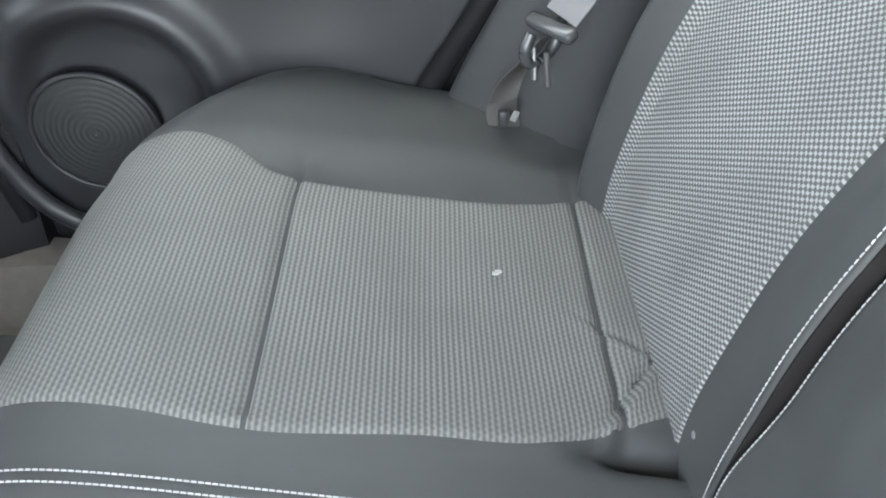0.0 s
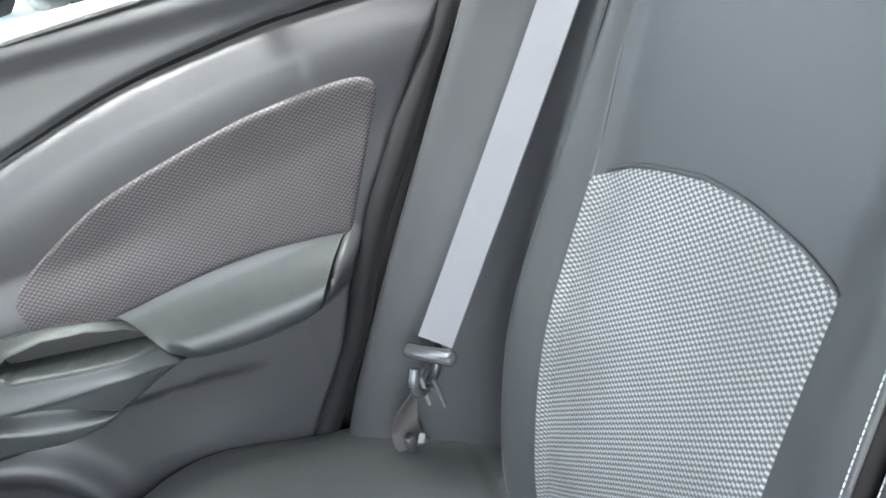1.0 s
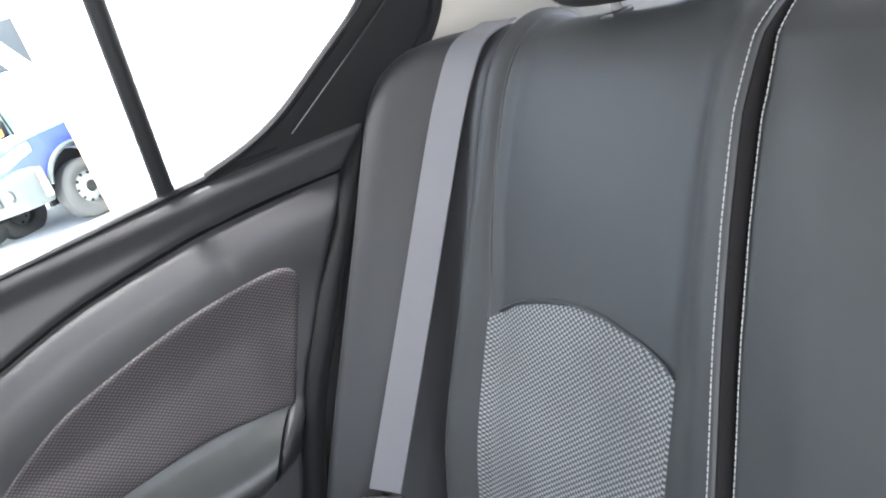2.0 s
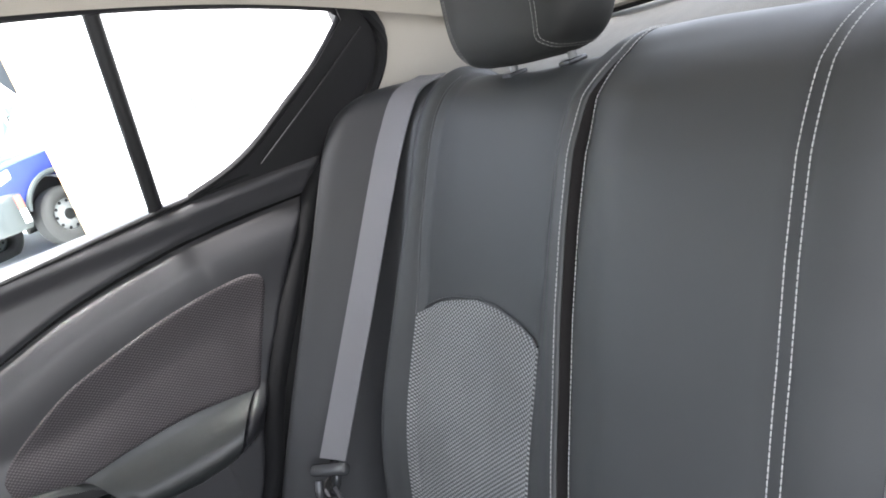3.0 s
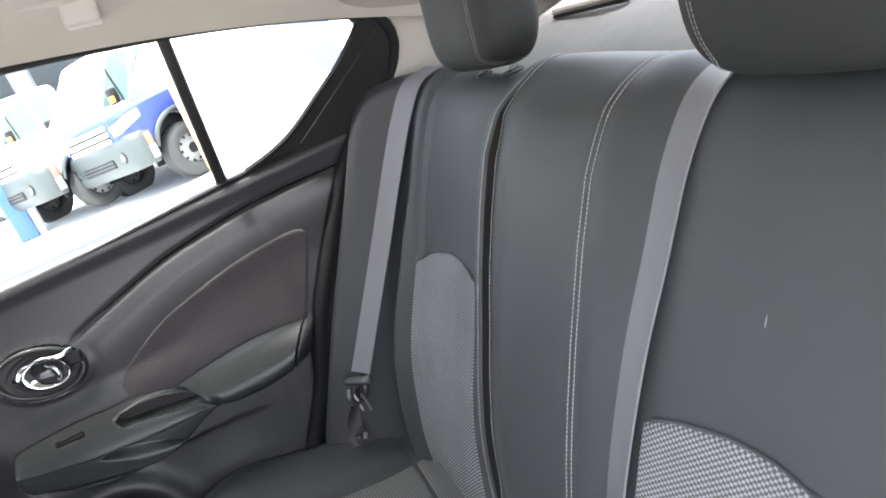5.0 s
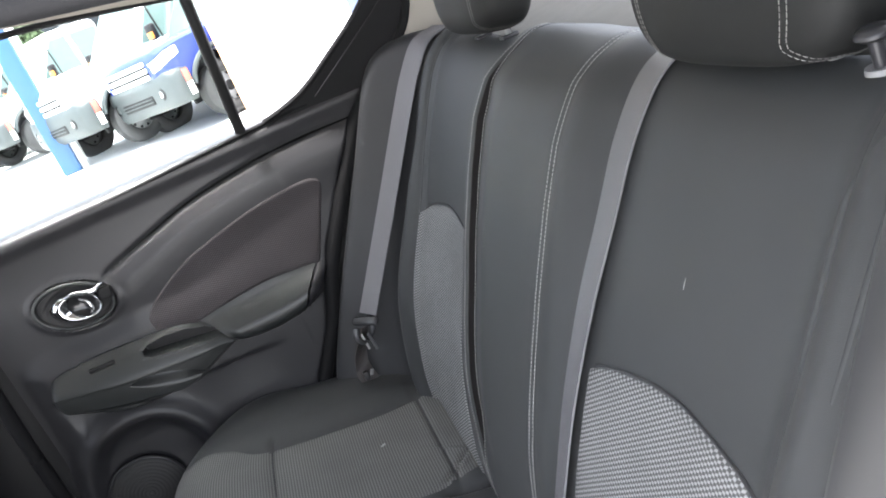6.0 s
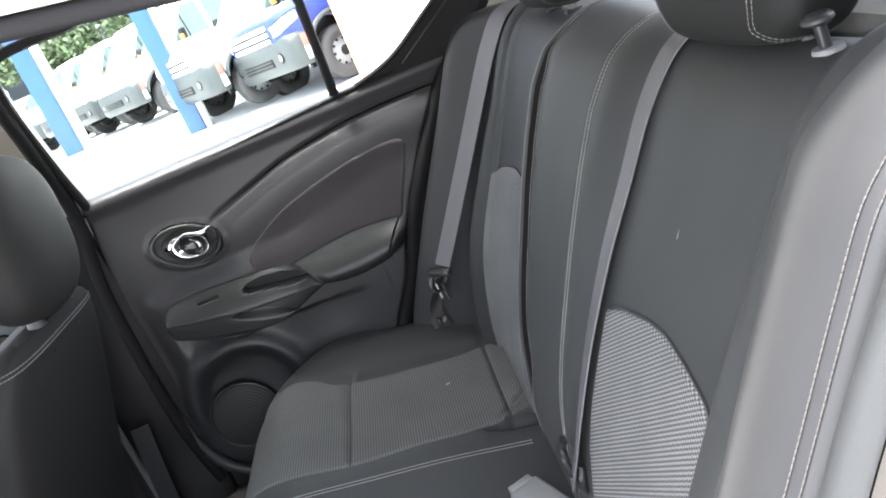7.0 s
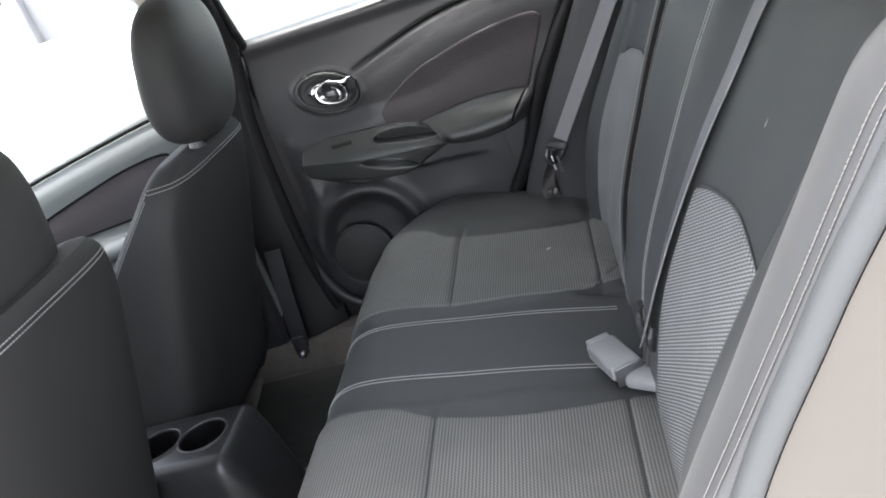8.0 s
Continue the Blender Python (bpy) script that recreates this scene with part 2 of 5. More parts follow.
def prism(outline, depth, axis, at, bevel=0.004):
    """An outline (pairs) drawn out along an axis, with softened edges."""
    bm = bmesh.new()
    def place(p, k):
        if axis == "y":
            return (p[0], at + k, p[1])
        if axis == "x":
            return (at + k, p[0], p[1])
        return (p[0], p[1], at + k)
    low = [bm.verts.new(place(p, 0)) for p in outline]
    high = [bm.verts.new(place(p, depth)) for p in outline]
    n = len(outline)
    bm.faces.new(low)
    bm.faces.new(high[::-1])
    for i in range(n):
        bm.faces.new((low[i], high[i], high[(i + 1) % n], low[(i + 1) % n]))
    bmesh.ops.recalc_face_normals(bm, faces=bm.faces)
    if bevel:
        bmesh.ops.bevel(bm, geom=bm.edges[:], offset=bevel, segments=2, affect="EDGES", profile=0.5)
    return bm


def dashes(points, normals, step=0.0047, long=0.0040, r=0.00055):
    """Sewing thread: a row of short raised stitches along a curve."""
    p, q = np.asarray(points, float), np.asarray(normals, float)
    s = np.concatenate(([0], np.cumsum(np.linalg.norm(np.diff(p, axis=0), axis=1))))
    verts, faces = [], []
    for a in np.arange(0, s[-1] - long, step):
        e = [np.array([np.interp(v, s, p[:, k]) for k in range(3)]) for v in (a, a + long)]
        nn = np.array([np.interp(a, s, q[:, k]) for k in range(3)])
        nn /= np.linalg.norm(nn)
        d = e[1] - e[0]
        side = np.cross(d, nn)
        side = side / np.linalg.norm(side) * r
        b = len(verts)
        for c in (e[0], e[0] + d * 0.2, e[1] - d * 0.2, e[1]):
            lift = 0.0 if c is e[0] or c is e[1] else 1.0
            verts += [tuple(c - side), tuple(c + nn * r * (0.3 + 1.3 * lift)), tuple(c + side)]
        for k in range(3):
            o = b + 3 * k
            faces += [(o, o + 3, o + 4, o + 1), (o + 1, o + 4, o + 5, o + 2)]
    me = bpy.data.meshes.new("stitching")
    me.from_pydata(verts, [], faces)
    return me


# ---- the rear bench: backrest profile (x back, z up), and cushion profile ----
PROFILE = spline([(0.012, 0.30), (0.002, 0.36), (0.012, 0.45), (0.048, 0.577), (0.118, 0.715), (0.172, 0.81), (0.226, 0.90),
                  (0.258, 0.938), (0.288, 0.955), (0.318, 0.955), (0.348, 0.935), (0.362, 0.89)], 400)
PS = np.concatenate(([0], np.cumsum(np.linalg.norm(np.diff(PROFILE, axis=0), axis=1))))
TANGENT = np.gradient(PROFILE, axis=0)
TANGENT /= np.linalg.norm(TANGENT, axis=1)[:, None]
NORMAL = np.stack((-TANGENT[:, 1], TANGENT[:, 0]), 1)
TOP = int(np.argmax(PROFILE[:, 1]))


def s_at(z):
    return np.interp(z, PROFILE[:TOP, 1], PS[:TOP])


def seam_y(z):
    """Where the double seam of the wide section runs."""
    return np.interp(z, [0.40, 0.50, 0.60, 0.68, 0.76, 0.88, 0.94], [-0.096, -0.108, -0.113, -0.106, -0.107, -0.102, -0.099])


def bolster_edge(z):
    """Where the bolster of the narrow section is sewn on, drifting outwards above the insert."""
    return 0.497 + 0.015 * smooth((z - 0.72) / 0.10)


def back_relief(y, s):
    """How far the padding swells (+) or dips (-) from the plain profile."""
    z = np.interp(s, PS, PROFILE[:, 1])
    a = np.abs(y)
    low = smooth((0.86 - z) / 0.34)
    edge = np.where(y > 0, bolster_edge(z), 0.497)
    bolster = 0.034 * smooth((a - edge + 0.022) / 0.055) * (0.65 + 0.35 * low)
    hollow = -0.006 * np.exp(-((a - 0.34) / 0.1) ** 2) * smooth((z - 0.4) / 0.1)
    seam = -0.004 * np.exp(-((y - seam_y(z)) / 0.005) ** 2) - 0.0025 * np.exp(-((a - edge) / 0.003) ** 2)
    by_gap = np.interp(z, [0.36, 0.48, 0.60, 0.68, 0.76, 0.82, 0.88, 0.92, 0.95], [0, 0.004, 0.0125, 0.0205, 0.029, 0.0345, 0.037, 0.032, 0.015])
    by_seam = np.interp(z, [0.36, 0.48, 0.60, 0.68, 0.76, 0.82, 0.88, 0.93, 0.955], [0, 0.004, 0.0100, 0.0135, 0.0195, 0.0232, 0.0240, 0.018, 0.009])
    rise = by_gap + (by_seam - by_gap) * smooth((0.10 - y) / 0.20)
    middle = rise * smooth((y + 0.195) / 0.065) * smooth((0.220 - y) / 0.068)
    # the wide section sinks towards the gap
    step = np.where(y < 0.1375, -0.0115 * smooth((y - 0.06) / 0.075), 0.0) * smooth((z - 0.42) / 0.1) * smooth((0.965 - z) / 0.08)
    return bolster + hollow + seam * smooth((0.97 - z) / 0.02) + middle + step


def back_point(y, s, off=0.0, relief=True):
    y, s = np.broadcast_arrays(np.asarray(y, float), np.asarray(s, float))
    o = off + (back_relief(y, s) if relief else 0)
    x = np.interp(s, PS, PROFILE[:, 0]) + np.interp(s, PS, NORMAL[:, 0]) * o
    z = np.interp(s, PS, PROFILE[:, 1]) + np.interp(s, PS, NORMAL[:, 1]) * o
    z = z + 0.028 * y * smooth((z - 0.7) / 0.25)
    return np.stack((x, y, z), -1)


def back_normal(s):
    s = np.asarray(s, float)
    return np.stack((np.interp(s, PS, NORMAL[:, 0]), np.zeros_like(s), np.interp(s, PS, NORMAL[:, 1])), -1)


def back_panel(y0, y1, r0, r1, s0=0.0, s1=None, nu=90, nv=120):
    """One upholstered section of the backrest, between two sides that are rounded off."""
    s1 = PS[-1] if s1 is None else s1
    k = np.linspace(0, 1, nu)
    ys = y0 + (y1 - y0) * (k - np.sin(2 * math.pi * k) / (2 * math.pi) * 0.85)
    ss = np.linspace(s0, s1, nv)
    Y, S = np.meshgrid(ys, ss, indexing="ij")
    fall = roll(Y - y0, r0) + roll(y1 - Y, r1)
    front = back_point(Y, S, -fall)
    deep = back_point(Y, S, -0.07, relief=False)
    return solid(front, deep, np.stack((Y, S), -1))


def insert_panel(y0, y1, top, bottom, nu=900, nv=50, off=0.0022):
    """A fabric insert let into the backrest, with an arched top edge and fine raised cords between its columns of loops."""
    u, v = np.linspace(0, 1, nu), np.linspace(0, 1, nv)
    ys = y0 + (y1 - y0) * u
    zt = np.array([top(y) for y in ys])
    st, sb = s_at(zt), s_at(bottom)
    S = sb + (st[:, None] - sb) * v[None, :]
    Y = np.repeat(ys[:, None], nv, 1)
    edge = np.minimum(np.minimum(u, 1 - u)[:, None] * abs(y1 - y0), (1 - v)[None, :] * (st[:, None] - sb))
    cords = 0.0004 * np.sin(2 * math.pi * Y / LOOP) ** 6
    front = back_point(Y, S, off - roll(edge, 0.004) * 0.9 + cords)
    return solid(front, back_point(Y, S, -0.01), np.stack((Y, S), -1))


CX = np.array([-0.558, -0.556, -0.549, -0.537, -0.518, -0.49, -0.452, -0.395, -0.30, -0.15, 0.0, 0.06])
CZ = np.array([0.14, 0.25, 0.335, 0.390, 0.420, 0.437, 0.443, 0.439, 0.426, 0.405, 0.372, 0.355])
CROSS = spline(np.stack((CX, CZ), 1), 260)
CS = np.concatenate(([0], np.cumsum(np.linalg.norm(np.diff(CROSS, axis=0), axis=1))))
CT = np.gradient(CROSS, axis=0)
CT /= np.linalg.norm(CT, axis=1)[:, None]
CN = np.stack((-CT[:, 1], CT[:, 0]), 1)


def c_at(x):
    return np.interp(x, CROSS[:, 0], CS)


def cushion_relief(x, y):
    bolster = 0.010 * smooth((np.abs(y) - 0.50) / 0.08)
    dish = -0.010 * np.exp(-((np.abs(y) - 0.34) / 0.11) ** 2) * np.exp(-((x + 0.17) / 0.14) ** 2)
    seams = -0.0045 * np.exp(-((x + 0.319) / 0.005) ** 2) * ((y > 0.195) & (y < 0.53) | (y < -0.14) & (y > -0.53))
    seams = seams - 0.004 * np.exp(-((x + 0.037) / 0.005) ** 2) * ((y > 0.195) | (y < -0.15))
    middle = -0.004 * smooth((0.19 - y) / 0.03) * smooth((y + 0.13) / 0.03)
    # crumpled corner where the cover is tucked in behind
    tail = smooth((x + 0.075) / 0.04)
    folds = 0.004 * np.exp(-((y - 0.245 - 1.3 * (x + 0.02)) / 0.007) ** 2) - 0.005 * np.exp(-((y - 0.262 - 1.3 * (x + 0.02)) / 0.006) ** 2)
    folds = folds + 0.003 * np.exp(-((y - 0.30 + 0.7 * (x + 0.02)) / 0.006) ** 2) - 0.003 * np.exp(-((y - 0.312 + 0.7 * (x + 0.02)) / 0.005) ** 2)
    tuck = -0.028 * np.exp(-((y - 0.188) / 0.011) ** 2) * smooth((x + 0.10) / 0.07)
    return bolster + dish + seams + middle + tail * folds + tuck


def cushion_point(s, y, off=0.0):
    s, y = np.broadcast_arrays(np.asarray(s, float), np.asarray(y, float))
    x0 = np.interp(s, CS, CROSS[:, 0])
    o = off + cushion_relief(x0, y)
    q_ = np.clip((np.abs(y) - 0.43) / 0.29, 0, 1)
    corner = 0.21 * (1 - np.sqrt(1 - q_ * q_ * 0.98)) * smooth((-0.15 - x0) / 0.34)
    return np.stack((x0 + np.interp(s, CS, CN[:, 0]) * o + corner, y, np.interp(s, CS, CROSS[:, 1]) + np.interp(s, CS, CN[:, 1]) * o), -1)


def cushion_normal(s):
    s = np.asarray(s, float)
    return np.stack((np.interp(s, CS, CN[:, 0]), np.zeros_like(s), np.interp(s, CS, CN[:, 1])), -1)


def cushion_patch(x0, x1, inner, outer, nu=70, nv=60, off=0.002):
    """A fabric field on the cushion between two edge curves y(x)."""
    ss = np.linspace(c_at(x0), c_at(x1), nu)
    xs = np.interp(ss, CS, CROSS[:, 0])
    v = np.linspace(0, 1, nv)
    a, b = np.array([inner(x) for x in xs]), np.array([outer(x) for x in xs])
    Y = a[:, None] + (b - a)[:, None] * v[None, :]
    S = np.repeat(ss[:, None], nv, 1)
    edge = np.minimum(v, 1 - v)[None, :] * np.abs(b - a)[:, None]
    front = cushion_point(S, Y, off - roll(edge, 0.004) * 0.8)
    return solid(front, cushion_point(S, Y, -0.012), np.stack((S, Y), -1))


def curve(points):
    p = np.asarray(points, float)
    q = spline(p, 160)
    order = np.argsort(q[:, 0])
    return lambda x: float(np.interp(x, q[order, 0], q[order, 1]))


# ---- car shell ----
def side_y(z):
    """The side of the car above the window sill leans inwards."""
    return 0.70 - 0.37 * (z - 0.95)


def shell_panel(name, points, thick, material_, label, category, inward=(0, -1, 0)):
    """A trim panel from a grid of points, thickened away from the cabin."""
    p = np.asarray(points, float)
    ob = part(name, solid(p, p - np.asarray(inward, float) * thick), material_)
    return tagged(ob, label, category, kind="structure")


# floor, sill and tunnel
gx, gy = np.linspace(-1.9, 0.1, 90), np.linspace(-0.70, 0.70, 90)
X, Y = np.meshgrid(gx, gy, indexing="ij")
Z = 0.12 + 0.10 * smooth((0.13 - np.abs(Y)) / 0.05) + 0.085 * smooth((np.abs(Y) - 0.60) / 0.03) + 0.004 * np.sin(X * 31 + Y * 17)
floor_ob = part("floor", solid(np.stack((X, Y, Z), -1), np.stack((X, Y, Z * 0 + 0.02), -1)), CARPET)
tagged(floor_ob, "worn grey-brown carpet on the car floor and tunnel", "floor", kind="structure")
for sy in (1, -1):
    u, v = np.linspace(-0.99, -0.60, 40), np.linspace(0.15, 0.58, 40)
    U, V = np.meshgrid(u, v, indexing="ij")
    rim = np.minimum(np.minimum(U + 0.99, -0.60 - U), np.minimum(V - 0.15, 0.58 - V))
    W = 0.128 + 0.012 * smooth((0.018 - rim) / 0.01) + 0.0015 * (np.sin(V * 420) > 0.2) * (rim > 0.03)
    mat_ob = part("floor_mat", solid(np.stack((U, sy * V, W), -1), np.stack((U, sy * V, W * 0 + 0.118), -1)), MAT)
    tagged(mat_ob, "black ribbed rubber floor mat with a raised rim", "floor mat", group="floor mats")

# headliner: from the side rail over the roof, with rounded shoulders
xs = np.linspace(-1.55, 0.52, 64)
ks = np.linspace(-1, 1, 61)
XX, KK = np.meshgrid(xs, ks, indexing="ij")
rail = 1.232 - 0.20 * (XX + 0.22) - 0.16 * np.maximum(0, XX + 0.22) ** 2 - 0.35 * np.maximum(0, -0.7 - XX) ** 2
crown = 1.36 - 0.10 * np.maximum(0, XX + 0.1) ** 1.5 - 0.14 * np.maximum(0, -0.9 - XX) ** 1.5
crown = np.maximum(crown, rail + 0.05)
YY = np.sign(KK) * (0.585 + 0.05 * smooth((XX - 0.0) / 0.4)) * np.abs(KK) ** 0.9
ZZ = rail + (crown - rail) * (1 - np.abs(KK) ** 5)
roofgrid = np.stack((XX, YY, ZZ), -1)
lining = part("ceiling", solid(roofgrid, roofgrid + np.array([0, 0, 0.03])), HEADLINER)
tagged(lining, "beige woven headliner under the car roof", "headliner", kind="structure")
outer = roofgrid.copy()
outer[..., 2] += 0.035
outer[..., 1] *= 1.06
roof_ob = part("roof", solid(outer, outer + np.array([0, 0, 0.012])), PAINT)
tagged(roof_ob, "champagne painted steel roof skin of the car", "car roof", kind="structure")


grab = thing("grab_handle", "folded beige grab handle on the headliner", "grab handle", at=(-0.36, 0.56, 1.29))
part("bar", tube([(-0.53, 0.530, 1.342), (-0.50, 0.520, 1.338), (-0.36, 0.512, 1.330), (-0.22, 0.520, 1.304), (-0.18, 0.530, 1.292)], [0.012, 0.014, 0.013, 0.014, 0.012], 12, 50, flat=0.7), PILLAR, grab)
for x, z in ((-0.52, 1.328), (-0.186, 1.283)):
    part("mount", box((0.054, 0.056, 0.052), (x, 0.546, z), 0.007, 3, Matrix.Rotation(radians(9), 4, "Y")), PILLAR, grab, "beige end block")


# far rear quarter: beige pillar trim behind the rear door
def quarter(sy):
    us, vs = np.linspace(0, 1, 40), np.linspace(0, 1, 40)
    U, V = np.meshgrid(us, vs, indexing="ij")
    zlow, ztop = 0.86, 1.17 - 0.27 * U
    z = zlow + (ztop - zlow) * V
    front = np.interp(z, [0.86, 0.95, 0.976, 1.002, 1.042, 1.081, 1.119, 1.16, 1.2], [0.148, 0.150, 0.186, 0.222, 0.248, 0.248, 0.222, 0.18, 0.15])
    x = front + (0.95 - front) * U
    y = (side_y(z) - 0.006 + 0.01 * roll(U * 0.5, 0.02) / 0.02 - 0.10 * U ** 2 - 0.05 * smooth((V - 0.75) / 0.25))
    g = np.stack((x, sy * y, z), -1)
    ob = part("pillar_c", solid(g, g + np.array([0.0, sy * 0.03, 0.0])), PILLAR)
    return tagged(ob, "smooth beige plastic trim of the rear roof pillar", "pillar trim", kind="structure")


quarter(1)
# body side under the far quarter, behind the seat
wall = part("wall_rear", prism([(-0.72, 0.30), (0.72, 0.30), (0.70, 0.93), (-0.70, 0.93)], 0.03, "x", 0.42), BLACK)
tagged(wall, "dark partition panel behind the rear backrest", "bulkhead", kind="structure")

# parcel shelf under the rear window
us, vs = np.linspace(0, 1, 40), np.linspace(-1, 1, 50)
U, V = np.meshgrid(us, vs, indexing="ij")
g = np.stack((0.335 + 0.72 * U, V * (0.69 - 0.05 * U), 0.950 + 0.13 * U ** 0.9 + 0.004 * np.sin(V * 9)), -1)
shelf = part("parcel_shelf", solid(g, g - np.array([0, 0, 0.03])), SHELF)
tagged(shelf, "grey felt parcel shelf behind the rear seat", "parcel shelf", kind="structure")
brake = thing("ceiling_handle_rail", "long pale plastic trim strip lying on the parcel shelf", "trim strip", at=(0.50, 0.40, 0.984))
brake.name = "trim_strip"
part("bar", tube([(0.505, 0.50, 0.996), (0.505, 0.40, 0.996), (0.50, 0.25, 0.996)], [0.010, 0.012, 0.009], 10, flat=0.6), PILLAR, brake)
part("slot", tube([(0.500, 0.498, 0.989), (0.500, 0.40, 0.989), (0.495, 0.255, 0.989)], 0.006, 8, flat=0.6), BLACK, brake, "dark slot under the strip")


# ---- rear bench ----
def arch_far(y):
    return float(np.interp(y, [0.195, 0.203, 0.247, 0.31, 0.36, 0.412, 0.45, 0.48, 0.497], [0.716, 0.722, 0.735, 0.745, 0.747, 0.741, 0.734, 0.723, 0.714]))


bench = thing("rear_bench", "charcoal rear bench seat with pale knitted and ribbed fabric fields", "bench seat", at=(0, 0, 0.14))


def backrest(y0, y1, r0, r1, label, insert, inset_label):
    ob = part("backrest", back_panel(y0, y1, r0, r1, nu=120), COVER, bench, label)
    iy0, iy1, top, bottom = insert
    part("fabric_insert", insert_panel(iy0, iy1, top, bottom), MESH, ob, inset_label)
    # sewn edge of the insert
    ys = np.linspace(iy0, iy1, 60)
    p = back_point(ys, s_at(np.array([top(v) for v in ys])), 0.001)
    part("seam_cord", tube([tuple(v) for v in p[::4]], 0.0016, 6, 80), COVER_B, ob)
    return ob


def stitch_rows(ob, ys_of_s, s0, s1, offs=(0.0,), lift=0.0012):
    ss = np.linspace(s0, s1, 140)
    for o in offs:
        ys = np.array([ys_of_s(s) + o for s in ss])
        part("stitching", dashes(back_point(ys, ss, lift), back_normal(ss), r=0.00052), THREAD, ob, "pale grey contrast stitching")


far_back = backrest(0.1382, 0.546, 0.0035, 0.024, "narrow charcoal backrest section", (0.203, 0.497, arch_far, 0.37), "pale grey knitted fabric insert")
stitch_rows(far_back, lambda s: 0.1412, s_at(0.37), PS[-1] * 0.90)
near_back = backrest(-0.561, 0.1330, 0.006, 0.006, "wide charcoal backrest section with double stitched seam", (-0.5005, -0.2135, lambda y: arch_far(-y - 0.0105) - 0.0175, 0.37), "pale grey knitted fabric insert")
stitch_rows(near_back, lambda s: 0.1285, s_at(0.37), PS[-1] * 0.90)
stitch_rows(near_back, lambda s: float(seam_y(np.interp(s, PS, PROFILE[:, 1]))), s_at(0.40), PS[-1] * 0.90, (-0.0055, 0.0055))
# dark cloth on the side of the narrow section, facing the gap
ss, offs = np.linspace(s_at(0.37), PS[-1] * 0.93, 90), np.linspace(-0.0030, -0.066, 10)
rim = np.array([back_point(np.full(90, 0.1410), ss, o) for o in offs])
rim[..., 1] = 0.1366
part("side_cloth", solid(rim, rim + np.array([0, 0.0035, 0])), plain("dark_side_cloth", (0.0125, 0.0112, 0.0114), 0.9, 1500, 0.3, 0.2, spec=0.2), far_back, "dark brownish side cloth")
# sewn bolster edge above each insert
for ob, sy in ((far_back, 1), (near_back, -1)):
    ss = np.linspace(s_at(0.712), PS[TOP], 50)
    ys = bolster_edge(np.interp(ss, PS, PROFILE[:, 1])) if sy > 0 else np.full(50, -0.497)
    part("seam_cord", tube([tuple(v) for v in back_point(ys, ss, -0.0005)[::3]], 0.0022, 6, 90), COVER_B, ob)
# folds where the bolster is sewn on
for dy in (0.0, 0.028):
    ss = np.linspace(s_at(0.76), s_at(0.955), 60)
    ys = -0.492 - dy * 1.8 - 0.05 * smooth((ss - s_at(0.91)) / 0.05)
    part("seam_cord", tube([tuple(v) for v in back_point(ys, ss, -0.0034)[::4]], [0.001, 0.0038, 0.0042, 0.0042, 0.0042, 0.003], 10, 90), COVER, near_back)

# dark seam where the near bolster meets the wing
ss = np.linspace(s_at(0.84), PS[TOP], 50)
part("seam_gap", tube([tuple(v) for v in back_point(-0.5625, ss, 0.025, relief=False)[::3]], [0.0006, 0.003, 0.0042, 0.0045], 8, 80), JOINT, near_back, "dark sewn seam")

# wings beside the backrest
EDGE = spline([(-0.19, 0.36), (-0.145, 0.462), (-0.07, 0.60), (0.007, 0.731), (0.060, 0.82), (0.107, 0.903), (0.138, 0.953), (0.175, 0.985), (0.225, 0.992), (0.28, 0.975), (0.32, 0.93)], 90)


def wing_grid(sy, u, pull=0.0):
    """Points of a side bolster: u runs from the backrest to the door, pull sinks the surface."""
    ss = np.linspace(s_at(0.34), PS[-1], 90)
    flush = 0.0 if sy > 0 else 0.030 * smooth((0.965 - np.interp(ss, PS, PROFILE[:, 1])) / 0.08)
    inner = back_point(0.56, ss, flush, relief=False)[:, [0, 2]]
    share = 1.0 if sy > 0 else 0.49
    width = 0.135 if sy > 0 else 0.150
    w = smooth(np.asarray(u) * 1.04) ** (1.7 if sy > 0 else 1.0) * share
    wide = (0.011 if sy > 0 else 0.016) * np.sin(math.pi * np.asarray(u))
    fall = roll((1 - np.asarray(u)) * width, 0.022 if sy > 0 else 0.012) + roll(np.asarray(u) * width, 0.014 if sy > 0 else 0.004) - wide + pull
    p = inner[None] * (1 - w)[:, None, None] + EDGE[None] * w[:, None, None]
    t = np.gradient(p, axis=1)
    t /= np.linalg.norm(t, axis=2)[..., None]
    n = np.stack((-t[..., 1], t[..., 0]), -1)
    p = p - n * fall[:, None, None]
    y = np.repeat((0.563 + width * np.asarray(u))[:, None], 90, 1) * sy
    return np.stack((p[..., 0], y, p[..., 1]), -1), np.stack((n[..., 0], 0 * y, n[..., 1]), -1)


def wing(sy):
    u = np.linspace(0, 1, 40)
    f, n = wing_grid(sy, u)
    g = f - n * 0.06
    return part("side_bolster", solid(f, g), COVER_B, bench, "slim upholstered side bolster")


THREAD_W = plain("beige_grey_thread", (0.105, 0.098, 0.094), 0.7, 3000, 0.3, 0.05)
far_wing = wing(1)
near_wing = wing(-1)
for uu in (0.885, 0.94):
    p, n = wing_grid(-1, np.array([uu]), -0.0012)
    part("stitching", dashes(p[0, 8:72], n[0, 8:72] + np.array([0, -0.4, 0]), step=0.0042, long=0.0037, r=0.00045), THREAD_W, near_wing, "pale grey contrast stitching")

